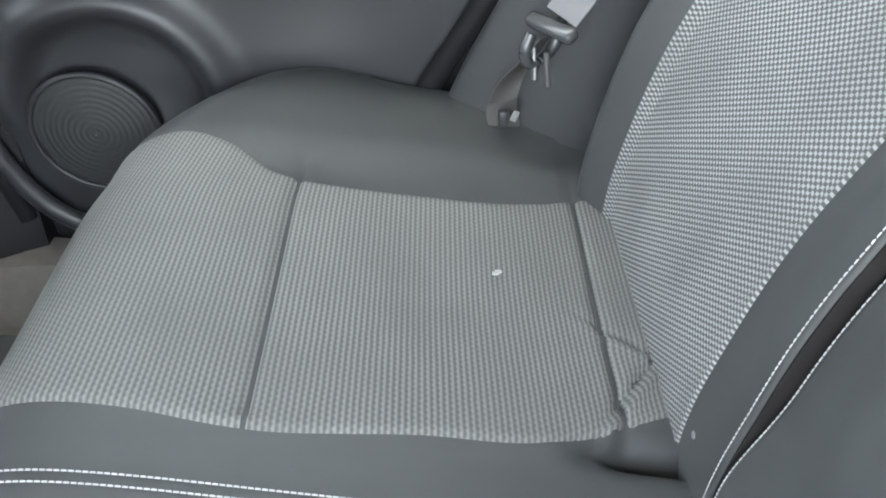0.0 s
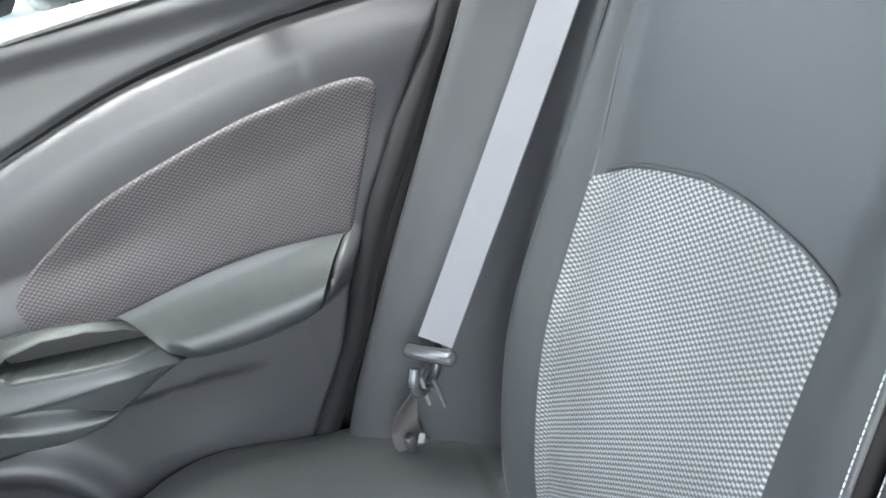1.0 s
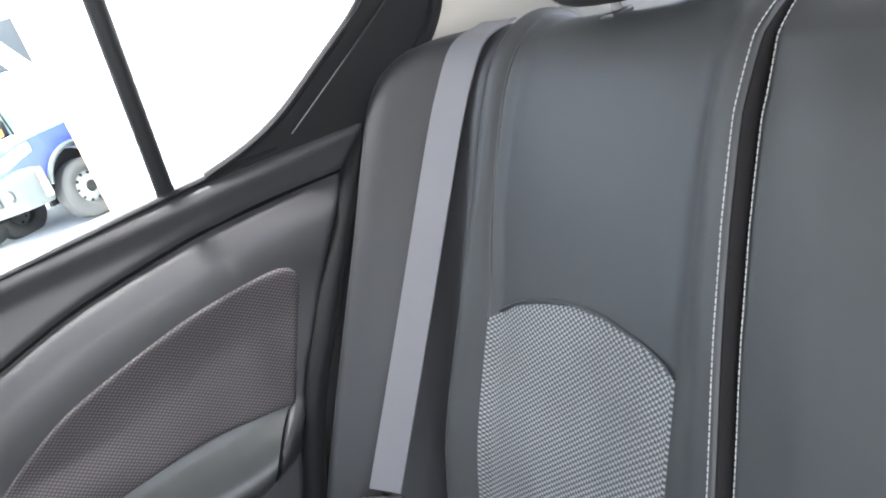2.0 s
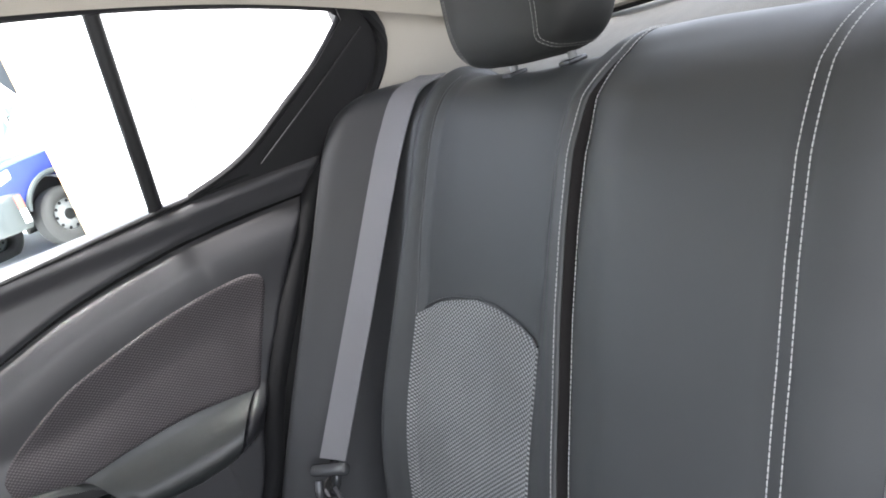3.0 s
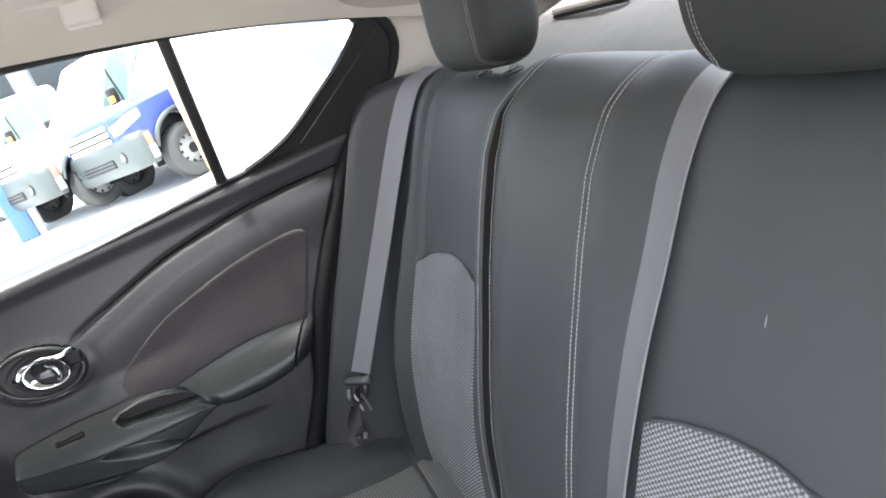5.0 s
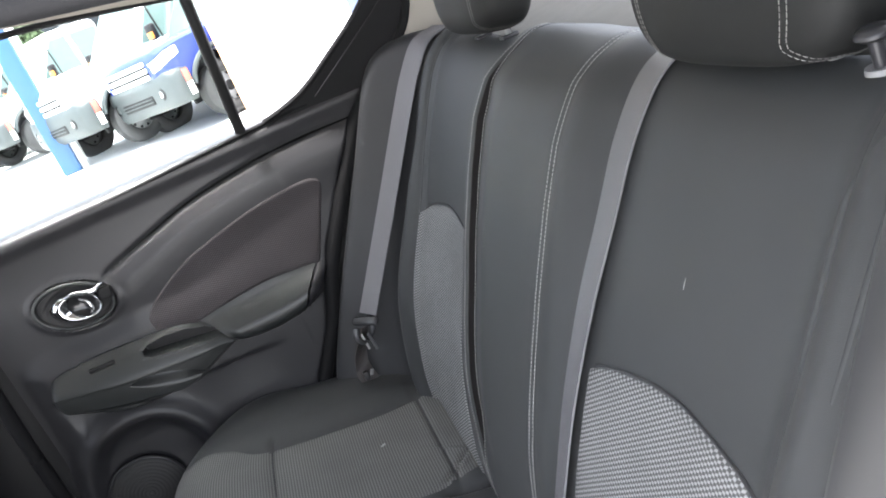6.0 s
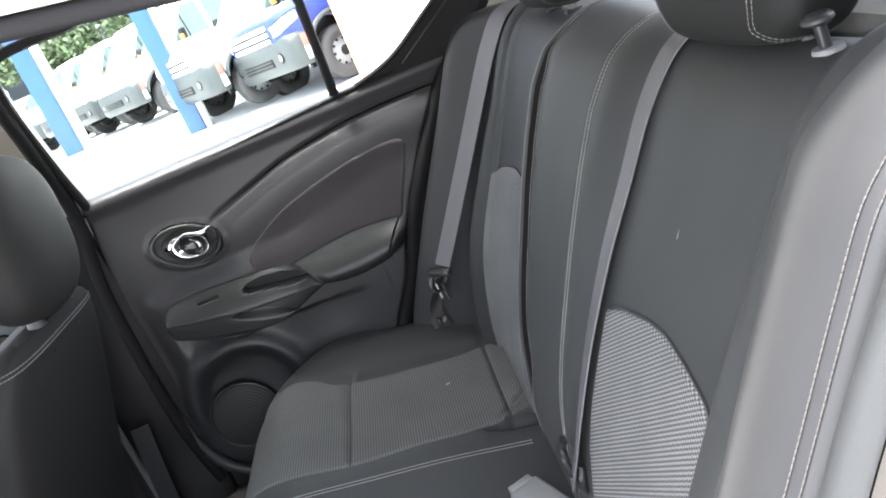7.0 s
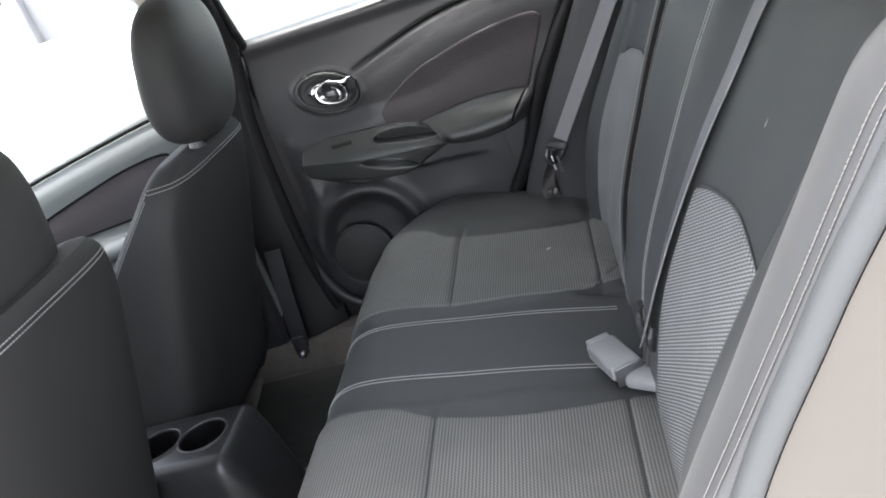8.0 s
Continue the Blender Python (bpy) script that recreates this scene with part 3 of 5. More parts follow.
# dark strand painting the shade in the gap between the backrest and the far bolster
ss = np.linspace(s_at(0.38), PS[TOP] + 0.02, 70)
part("seam_gap", tube([tuple(v) for v in back_point(0.5600, ss, -0.003, relief=False)[::3]], 0.0066, 8, 110), JOINT, far_wing, "dark strand for the shaded gap beside the backrest")

# bench cushion
ss, yy = np.linspace(0, CS[-1], 120), np.linspace(-0.715, 0.715, 170)
S, Yc = np.meshgrid(ss, yy, indexing="ij")
top_grid = cushion_point(S, Yc, -roll(0.715 - np.abs(Yc), 0.03))
low_grid = np.stack((np.clip(top_grid[..., 0], -0.54, 1) * 0.98, Yc, np.full_like(S, 0.14)), -1)
cushion = part("cushion", solid(top_grid, low_grid), COVER, bench, "dark charcoal bench cushion")
FAR_IN = curve([(-0.60, 0.205), (-0.50, 0.198), (-0.41, 0.192), (-0.31, 0.179), (-0.2, 0.184), (-0.1, 0.188), (0.02, 0.235)])
FAR_OUT = curve([(-0.60, 0.52), (-0.54, 0.545), (-0.47, 0.560), (-0.40, 0.540), (-0.335, 0.500), (-0.22, 0.487), (-0.1, 0.492), (0.02, 0.535)])
NEAR_IN = curve([(-0.60, -0.09), (-0.50, -0.105), (-0.39, -0.125), (-0.32, -0.158), (-0.2, -0.175), (-0.117, -0.168), (0.02, -0.140)])
NEAR_OUT = curve([(-0.60, -0.52), (-0.54, -0.545), (-0.47, -0.560), (-0.40, -0.540), (-0.335, -0.500), (-0.22, -0.487), (-0.1, -0.492), (0.02, -0.535)])
for a, b in ((FAR_IN, FAR_OUT), (NEAR_IN, NEAR_OUT)):
    part("front_field", cushion_patch(-0.5575, -0.321, a, b), RIB, cushion, "ribbed grey fabric field")
    part("rear_field", cushion_patch(-0.317, -0.039, a, b), RIB, cushion, "ribbed grey fabric field")
    part("tail_field", cushion_patch(-0.035, 0.03, a, b, nu=16), RIB, cushion, "ribbed grey fabric strip")
for base, tilt in ((0.119, 0.019), (-0.062, 0.024)):
    sc = np.linspace(c_at(-0.555), c_at(-0.02 if base > 0 else -0.06), 160)
    xc = np.interp(sc, CS, CROSS[:, 0])
    for o in (-0.0045, 0.0045):
        part("stitching", dashes(cushion_point(sc, base + o + tilt * smooth((-0.05 - xc) / 0.45), 0.0012), cushion_normal(sc), r=0.0008), THREAD, cushion, "pale grey contrast stitching")
for x, y, z in ((0.006, 0.531, 0.412), (0.007, 0.186, 0.402)):
    part("pin", tube([(x + 0.004, y, z), (x - 0.004, y, z + 0.001)], [0.004, 0.003], 10, 4), BUCKLE_L, far_back, "small pale plastic pin")
for x, y, z in ((-0.125, 0.377, 0.4045), (-0.128, 0.374, 0.405)):
    part("lint", box((0.006, 0.004, 0.002), (x, y, z - 0.004), 0.0008), THREAD, cushion, "speck of white lint")


sp = back_point(-0.337, s_at(np.array([0.800, 0.806, 0.815, 0.822])), 0.0003)
part("scuff", tube([tuple(v) for v in sp[1:3]], [0.0002, 0.0005, 0.0004, 0.0001], 6, 14), THREAD, near_back, "small pale scuff")


# rear headrests
THREAD_H = plain("grey_headrest_thread", (0.17, 0.168, 0.162), 0.7, 3000, 0.3, 0.05)


def pad(cx, cy, cz, wx, wy, wz, lean=8.0, pinch=0.9, p=5.0, swell=0.10):
    """A headrest pad: a rounded block, narrower below, with softly swollen faces."""
    bm = bmesh.new()
    bmesh.ops.create_cube(bm, size=2)
    bmesh.ops.subdivide_edges(bm, edges=bm.edges[:], cuts=15, use_grid_fill=True)
    for v in bm.verts:
        x, y, z = v.co
        n = (abs(x) ** p + abs(y) ** p + abs(z) ** p) ** (1 / p)
        x, y, z = x / n, y / n, z / n
        w = pinch + (1 - pinch) * (0.5 + 0.5 * z)
        x *= (1 + swell * z) * (1 + 0.05 * (1 - y * y))
        v.co = (x * wx / 2, y * w * wy / 2, z * wz / 2)
    bmesh.ops.transform(bm, matrix=Matrix.Translation((cx, cy, cz)) @ Matrix.Rotation(radians(lean), 4, "Y"), verts=bm.verts)
    return bm


def pad_ring(cx, cy, cz, wx, wy, wz, lean, pinch, yk):
    """A sewn line round a headrest pad at the share yk of its half width."""
    pts = []
    for a in np.linspace(0, 2 * math.pi, 90):
        x, z, y = math.cos(a), math.sin(a), yk
        p = 3.9
        m_ = max(abs(x), abs(z))
        x, z = x / m_, z / m_
        n = (abs(x) ** p + abs(y) ** p + abs(z) ** p) ** (1 / p)
        x, y, z = x / n, y / n, z / n
        w = pinch + (1 - pinch) * (0.5 + 0.5 * z)
        x *= (1 + 0.10 * z) * (1 + 0.05 * (1 - y * y))
        pts.append((x * wx / 2 * 1.006, y * w * wy / 2, z * wz / 2 * 1.006))
    m = Matrix.Translation((cx, cy, cz)) @ Matrix.Rotation(radians(lean), 4, "Y")
    pts = np.array([m @ Vector(q) for q in pts])
    nor = pts - np.array([cx, cy, cz])
    nor[:, 1] = 0
    return pts, nor


def rear_headrest(cy, zb, ahead=0.0, wide=0.245, deep=0.105):
    ob = thing("rear_headrest", "charcoal rear headrest with double contrast stitching", "headrest", group="rear headrests", at=(0.30, cy, zb))
    arg = (0.313 - ahead, cy, zb + 0.095, deep, wide, 0.19)
    part("pad", pad(*arg, lean=12, pinch=0.94, p=3.9), PADCOVER, ob)
    for yk in (-0.80, -0.735, 0.80, 0.735):
        p, q = pad_ring(*arg, 12, 0.94, yk)
        part("stitching", dashes(p, q, 0.0046, 0.0037, 0.00042), THREAD_H, ob, "pale grey contrast stitching")
    for d in (-0.062, 0.062):
        part("post", tube([(0.305, cy + d, zb - 0.03), (0.31, cy + d, zb + 0.03)], 0.005, 12), BUCKLE_L, ob, "grey headrest post")
        part("guide", merge(box((0.026, 0.022, 0.006), (0.306, cy + d, zb - 0.009), 0.0025)), BUCKLE, ob, "small plastic guide")
    return ob


rear_headrest(0.333, 0.973, 0.0, 0.280)
rear_headrest(-0.338, 0.944, 0.006, 0.285, 0.096)

# release knob on the near backrest
knob = thing("release_knob", "dark seat release knob on a pale round collar", "knob", at=(0.279, -0.478, 0.948))
part("collar", tube([(0.279, -0.478, 0.948), (0.279, -0.478, 0.9515)], [0.0115, 0.0109], 24, 4), BUCKLE_L, knob, "pale plastic collar")
part("stem", tube([(0.278, -0.478, 0.946), (0.276, -0.479, 0.971)], 0.0046, 14, 6), BUCKLE, knob)
part("cap", tube([(0.276, -0.479, 0.969), (0.276, -0.479, 0.971), (0.2758, -0.479, 0.975), (0.2757, -0.479, 0.977)], [0.008, 0.0116, 0.0112, 0.008], 20, 12), BUCKLE, knob)


# ---- seat belts ----
def webbing(points, sides, width=0.047, thick=0.0012, count=70):
    """A flat strap along a curve; sides gives the direction across it at each point."""
    p, w = spline(points, count), spline(sides, count)
    w /= np.linalg.norm(w, axis=1)[:, None]
    t = np.gradient(p, axis=0)
    n = np.cross(t, w)
    n /= np.linalg.norm(n, axis=1)[:, None]
    k = np.linspace(-0.5, 0.5, 7)
    bow = (0.25 - k * k) * 0.004
    f = p[:, None, :] + w[:, None, :] * (k * width)[None, :, None] + n[:, None, :] * (bow + thick)[None, :, None]
    g = f - n[:, None, :] * thick * 1.6
    return solid(f, g)


far_belt = thing("seat_belt", "grey outer seat belt hanging in front of the side bolster", "seat belt", group="rear seat belts", at=(0.1, 0.6, 0.7))
part("webbing", webbing([(0.30, 0.603, 0.990), (0.252, 0.602, 0.980), (0.212, 0.600, 0.938), (0.172, 0.600, 0.882), (0.085, 0.599, 0.750), (0.015, 0.598, 0.645), (-0.050, 0.597, 0.548)],
                        [(-0.6, 0.8, 0.2)] * 7, width=0.043), WEBBING, far_belt)
part("latch_plate", merge(box((0.017, 0.066, 0.015), (-0.060, 0.594, 0.538), 0.006, 3, Matrix.Rotation(radians(37), 4, "Z") @ Matrix.Rotation(radians(-30), 4, "Y")),
                          tube([(-0.082, 0.576, 0.540), (-0.088, 0.572, 0.524), (-0.084, 0.578, 0.508), (-0.074, 0.588, 0.502)], [0.006, 0.0065, 0.006, 0.005], 10, 24),
                          tube([(-0.046, 0.612, 0.540), (-0.050, 0.610, 0.522), (-0.058, 0.604, 0.508), (-0.070, 0.594, 0.502)], [0.006, 0.0065, 0.006, 0.005], 10, 24)), LATCH, far_belt, "dark glossy latch plate")
part("tongue", merge(tube([(-0.078, 0.585, 0.522), (-0.076, 0.580, 0.488)], 0.0028, 8), tube([(-0.066, 0.576, 0.520), (-0.062, 0.572, 0.484)], 0.0028, 8),
                     ), STEEL, far_belt, "steel tongue")
part("lower_webbing", webbing([(-0.066, 0.592, 0.530), (-0.080, 0.600, 0.505), (-0.095, 0.618, 0.475), (-0.105, 0.625, 0.435), (-0.10, 0.63, 0.40)],
                              [(0.5, 1, -0.3), (0.8, 0.4, 0.3), (0.9, -0.2, 0.4), (1, 0.1, 0.2), (1, 0.2, 0)], width=0.036), STRAP, far_belt, "twisted brownish lower strap")
part("label_tag", box((0.007, 0.003, 0.013), (-0.092, 0.607, 0.430), 0.001, 2, Matrix.Rotation(radians(25), 4, "Y")), BUCKLE_L, far_belt, "small pale tag on the strap")
part("anchor", box((0.012, 0.010, 0.02), (-0.104, 0.612, 0.425), 0.003), BUCKLE, far_belt, "dark anchor fitting")

near_belt = thing("seat_belt", "grey middle seat belt lying over the backrest", "seat belt", group="rear seat belts", at=(0.1, -0.2, 0.6))
sb = s_at(np.array([0.962, 0.945, 0.90, 0.83, 0.75, 0.66, 0.58, 0.52, 0.485]))
yb = np.array([-0.216, -0.2105, -0.207, -0.203, -0.1975, -0.1945, -0.196, -0.187, -0.178])
bp_ = back_point(yb, sb, np.array([0.006, 0.004, 0.004, 0.005, 0.007, 0.008, 0.009, 0.012, 0.016]))
head_ = [tuple(back_point(-0.232, PS[TOP] + 0.05, 0.004)), tuple(back_point(-0.226, PS[TOP] + 0.02, 0.005))]
part("webbing", webbing(head_ + [tuple(v) for v in bp_], [(0, 1, 0)] * 9 + [(0.15, 1, 0), (0.3, 1, 0)], width=0.043, count=110), WEBBING, near_belt)

part("latch_plate", merge(box((0.010, 0.060, 0.030), (0.022, -0.150, 0.484), 0.004, 3, Matrix.Rotation(radians(18), 4, "X")),
                          tube([(0.016, -0.112, 0.505), (0.010, -0.105, 0.490), (0.008, -0.112, 0.472), (0.010, -0.130, 0.462)], 0.006, 8, 24),
                          tube([(0.020, -0.183, 0.505), (0.014, -0.190, 0.492), (0.014, -0.184, 0.474), (0.016, -0.165, 0.466)], 0.006, 8, 24)), BUCKLE, near_belt, "dark plastic latch plate")
part("tongue", merge(tube([(0.012, -0.140, 0.470), (0.0, -0.136, 0.425)], 0.003, 8), tube([(0.014, -0.154, 0.470), (0.002, -0.150, 0.425)], 0.003, 8)), STEEL, near_belt, "steel tongue")
buckle = thing("belt_buckle", "grey plastic belt buckle lying on the bench cushion", "belt buckle", at=(-0.04, -0.09, 0.40))
turn_b = Matrix.Rotation(math.atan2(-0.090, 0.033), 4, "Z") @ Matrix.Rotation(radians(-3), 4, "Y")
part("housing", box((0.094, 0.050, 0.026), (-0.043, -0.085, 0.409), 0.006, 3, turn_b), BUCKLE_L, buckle)
part("release_key", box((0.016, 0.038, 0.020), (-0.061, -0.037, 0.410), 0.003, 2, turn_b), BUCKLE_L, buckle)
part("strap_clip", merge(box((0.006, 0.046, 0.030), (-0.024, -0.136, 0.410), 0.002, 2, turn_b)), STEEL, buckle, "steel slot edge")
part("strap_stub", box((0.060, 0.044, 0.020), (0.0, -0.150, 0.404), 0.007, 3, Matrix.Rotation(radians(-35), 4, "Z")), BUCKLE_L, buckle, "short grey strap sleeve")


# ---- far rear door ----
DOOR_Y = 0.705
GROOVE = curve([(-0.50, 0.795), (-0.455, 0.815), (-0.36, 0.845), (-0.26, 0.872), (-0.14, 0.889), (-0.07, 0.894), (0.02, 0.894), (0.12, 0.890)])


def front_edge(z):
    return float(np.interp(z, [0.15, 0.24, 0.28, 0.36, 0.5, 0.77, 0.95], [-0.60, -0.66, -0.70, -0.728, -0.735, -0.722, -0.700]))


def rear_edge(z):
    return float(np.interp(z, [0.15, 0.35, 0.435, 0.52, 0.62, 0.70, 0.712, 0.82, 0.89, 0.953], [-0.32, -0.235, -0.19, -0.133, -0.092, -0.045, -0.035, 0.035, 0.087, 0.153]))


def door_height(x, z):
    """How far the door lining stands out into the cabin."""
    g = np.interp(x, np.linspace(-0.5, 0.12, 100), [GROOVE(v) for v in np.linspace(-0.5, 0.12, 100)])
    d = g - z
    fade = smooth((x + 0.50) / 0.07)
    h = fade * (0.010 * smooth(d / 0.04) - 0.006 * np.exp(-(d / 0.006) ** 2) - 0.010 * smooth((d - 0.04) / 0.10))
    h += 0.022 * smooth((z - 0.90) / 0.045) * 0.6 - roll(np.clip(0.953 - z, 0, 1), 0.030)
    # bowl round the inner handle
    e = np.sqrt(((x + 0.538) / 0.077) ** 2 + ((z - 0.785 + 0.16 * (x + 0.538)) / 0.050) ** 2)
    h += 0.004 * smooth((1.22 - e) / 0.22) - 0.011 * smooth((1.0 - e) / 0.12)
    # hollow that holds the pull and switch console
    h += 0.012 * smooth((0.73 - z) / 0.05) * smooth((z - 0.47) / 0.08) * smooth((x + 0.70) / 0.05) * smooth((-0.2 - x) / 0.2)
    # ridge arching over the loudspeaker, hollow below it
    r = np.sqrt((x + 0.603) ** 2 + (z - 0.366) ** 2)
    r2 = np.sqrt((x + 0.565) ** 2 + ((z - 0.398) * 0.95) ** 2)
    up = smooth((z - 0.34) / 0.08)
    h += up * (0.019 * np.exp(-((r2 - 0.133) / 0.022) ** 2) - 0.012 * smooth((0.125 - r2) / 0.03))
    h -= 0.006 * smooth((0.086 - r) / 0.010)
    # hollow under the pull console
    under = np.interp(x, [-0.66, -0.643, -0.55, -0.442, -0.38, -0.30, -0.22], [0.62, 0.597, 0.573, 0.549, 0.545, 0.54, 0.53])
    h -= 0.013 * smooth((under + 0.01 - z) / 0.012) * smooth((z - under + 0.085) / 0.085) * smooth((x + 0.69) / 0.06) * smooth((-0.20 - x) / 0.14)
    return h


GAP_V, GAP_X = [0, 0.06, 0.15, 0.40, 1.0], [-0.174, -0.160, -0.150, -0.136, -0.090]


def arm_low(x):
    return np.interp(x, [-0.36, -0.302, -0.26, -0.217, -0.171, -0.09, -0.03], [0.600, 0.583, 0.573, 0.570, 0.574, 0.600, 0.630])


def arm_top(x):
    return np.interp(x, [-0.36, -0.346, -0.29, -0.237, -0.182, -0.128, -0.09, -0.03], [0.650, 0.655, 0.662, 0.665, 0.666, 0.664, 0.660, 0.655])


ARM = spline([(0, 0.002), (0.03, 0.013), (0.10, 0.0265), (0.20, 0.0345), (0.31, 0.0365), (0.43, 0.0335), (0.56, 0.0255), (0.70, 0.0155), (0.85, 0.0065), (1.0, 0.001)], 200)


def arm_profile(v):
    return np.interp(v, ARM[:, 0], ARM[:, 1])


def arm_flange(x, z):
    """The armrest's line carried on over the rear flange of the lining."""
    v = np.clip((z - arm_low(x)) / (arm_top(x) - arm_low(x)), 0, 1)
    gap_x = np.interp(v, GAP_V, GAP_X)
    return 0.93 * arm_profile(v) * smooth((x - gap_x - 0.0005) / 0.004) * smooth((gap_x + 0.062 - x) / 0.055)


rear_door = thing("rear_door", "closed rear door with dark grey plastic lining", "car door", at=(-0.3, DOOR_Y, 0.2))
zs, us = np.linspace(0.15, 0.953, 190), np.linspace(0, 1, 190)
Zd = np.repeat(zs[None, :], len(us), 0)
fe, re_ = np.array([front_edge(z) for z in zs]), np.array([rear_edge(z) for z in zs])
Xd = fe[None, :] + (re_ - fe)[None, :] * us[:, None]
Hd = door_height(Xd, Zd) + arm_flange(Xd, Zd) - roll(us[:, None] * 0.9, 0.012) - roll((1 - us[:, None]) * 0.9, 0.014)
part("lining", solid(np.stack((Xd, DOOR_Y - Hd, Zd), -1), np.stack((Xd, Xd * 0 + DOOR_Y + 0.06, Zd), -1)), PLASTIC, rear_door)


def door_patch(top, bottom, x0, x1, height, nu=70, nv=34, sink=0.012, skew=None):
    """A piece of the door between two edge curves z(x), standing out by height(u, v)."""
    u, v = np.linspace(0, 1, nu), np.linspace(0, 1, nv)
    xs = x0 + (x1 - x0) * (u - 0.5 * np.sin(2 * math.pi * u) / (2 * math.pi))
    zt, zb = np.array([top(x) for x in xs]), np.array([bottom(x) for x in xs])
    vv = v - 0.6 * np.sin(2 * math.pi * v) / (2 * math.pi)
    Z_ = zb[:, None] + (zt - zb)[:, None] * vv[None, :]
    X_ = np.repeat(xs[:, None], nv, 1)
    if skew:
        X_ = X_ + skew(Z_) * smooth((X_ - x0) / (x1 - x0))
    U_, V_ = np.meshgrid(u, vv, indexing="ij")
    base = door_height(X_, Z_)
    y = DOOR_Y - base - height(U_, V_, X_, Z_)
    f = np.stack((X_, y, Z_), -1)
    return solid(f, np.stack((X_, DOOR_Y - base + sink, Z_), -1), np.stack((X_, Z_), -1))


def pillow(U_, V_, top=0.01, edge=0.08):
    a = np.minimum(np.minimum(U_, 1 - U_), np.minimum(V_, 1 - V_)) / edge
    return top * np.sqrt(np.clip(1 - (1 - np.clip(a, 0, 1)) ** 2, 0, 1))


PANEL_T = curve([(-0.432, 0.700), (-0.42, 0.716), (-0.393, 0.736), (-0.33, 0.772), (-0.281, 0.789), (-0.20, 0.811), (-0.141, 0.819), (-0.095, 0.8205), (-0.070, 0.814), (-0.0585, 0.801), (-0.055, 0.786)])
PANEL_B = curve([(-0.432, 0.694), (-0.425, 0.668), (-0.39, 0.648), (-0.34, 0.656), (-0.26, 0.663), (-0.18, 0.667), (-0.11, 0.662), (-0.05, 0.654)])
part("cloth_panel", door_patch(PANEL_T, PANEL_B, -0.432, -0.055, lambda U_, V_, X_, Z_: 0.001 + pillow(U_, V_, 0.003, 0.05), skew=lambda z: 0.070 * (z - 0.655) / 0.145 - 0.033), DOORCLOTH, rear_door, "dark patterned cloth panel")
GRILLE = plain("dark_speaker_cloth", (0.022, 0.022, 0.023), 0.6, 1800, 0.3, 0.1)


def armrest_grid(nu=110, nv=90):
    """A padded rest: hollow slope under the cloth, a rounded crest, a steep front, cut off by the rear joint."""
    V_, U_ = np.meshgrid(np.linspace(0, 1, nv), np.linspace(0, 1, nu))
    left, right = -0.298 - 0.050 * V_, np.interp(V_, GAP_V, GAP_X)
    X_ = left + (right - left) * U_
    Z_ = arm_low(X_) + (arm_top(X_) - arm_low(X_)) * V_
    H_ = arm_profile(V_) * (1 - 0.25 * smooth((0.15 - U_) / 0.15)) - roll((1 - U_) * 0.24, 0.003)
    base = door_height(X_, Z_)
    return solid(np.stack((X_, DOOR_Y - base - H_, Z_), -1), np.stack((X_, DOOR_Y - base + 0.012, Z_), -1))


part("armrest", armrest_grid(), PLASTIC_S, rear_door, "smooth padded armrest")
outline = [(x, PANEL_T(x)) for x in np.linspace(-0.43, -0.06, 16)] + [(-0.030, 0.815), (-0.012, 0.800), (-0.020, 0.775), (-0.055, 0.705), (-0.090, 0.660), (-0.134, 0.612), (-0.150, 0.588), (-0.176, 0.574), (-0.217, 0.569), (-0.26, 0.572), (-0.300, 0.582)]
part("panel_gap", tube([(x, DOOR_Y - float(door_height(np.array(x), np.array(z)) + 0.97 * arm_flange(np.array(x + 0.006), np.array(z))) - 0.0018, z) for x, z in outline], 0.0024, 6, 200), JOINT, rear_door, "dark joint round the cloth and armrest")
cut = [(x, PANEL_B(x)) for x in np.linspace(-0.425, -0.088, 18)]
part("panel_gap", tube([(x, DOOR_Y - float(door_height(np.array(x), np.array(z))) - 0.0026, z) for x, z in cut], 0.0022, 6, 90), JOINT, rear_door)
part("trim_joint", tube([(x, DOOR_Y - float(door_height(np.array(x), np.array(GROOVE(x)))) + 0.001, GROOVE(x) + 0.002) for x in np.linspace(-0.455, 0.10, 24)], [0.001, 0.003, 0.0036, 0.0036, 0.0036, 0.003], 8, 120), JOINT, rear_door, "dark joint under the window trim")
CON_T = curve([(-0.658, 0.640), (-0.650, 0.662), (-0.630, 0.676), (-0.55, 0.681), (-0.469, 0.676), (-0.42, 0.673), (-0.378, 0.664), (-0.345, 0.648), (-0.318, 0.622), (-0.296, 0.592)])
CON_B = curve([(-0.658, 0.625), (-0.648, 0.602), (-0.60, 0.574), (-0.53, 0.553), (-0.45, 0.546), (-0.40, 0.551), (-0.372, 0.563), (-0.335, 0.577), (-0.296, 0.589)])


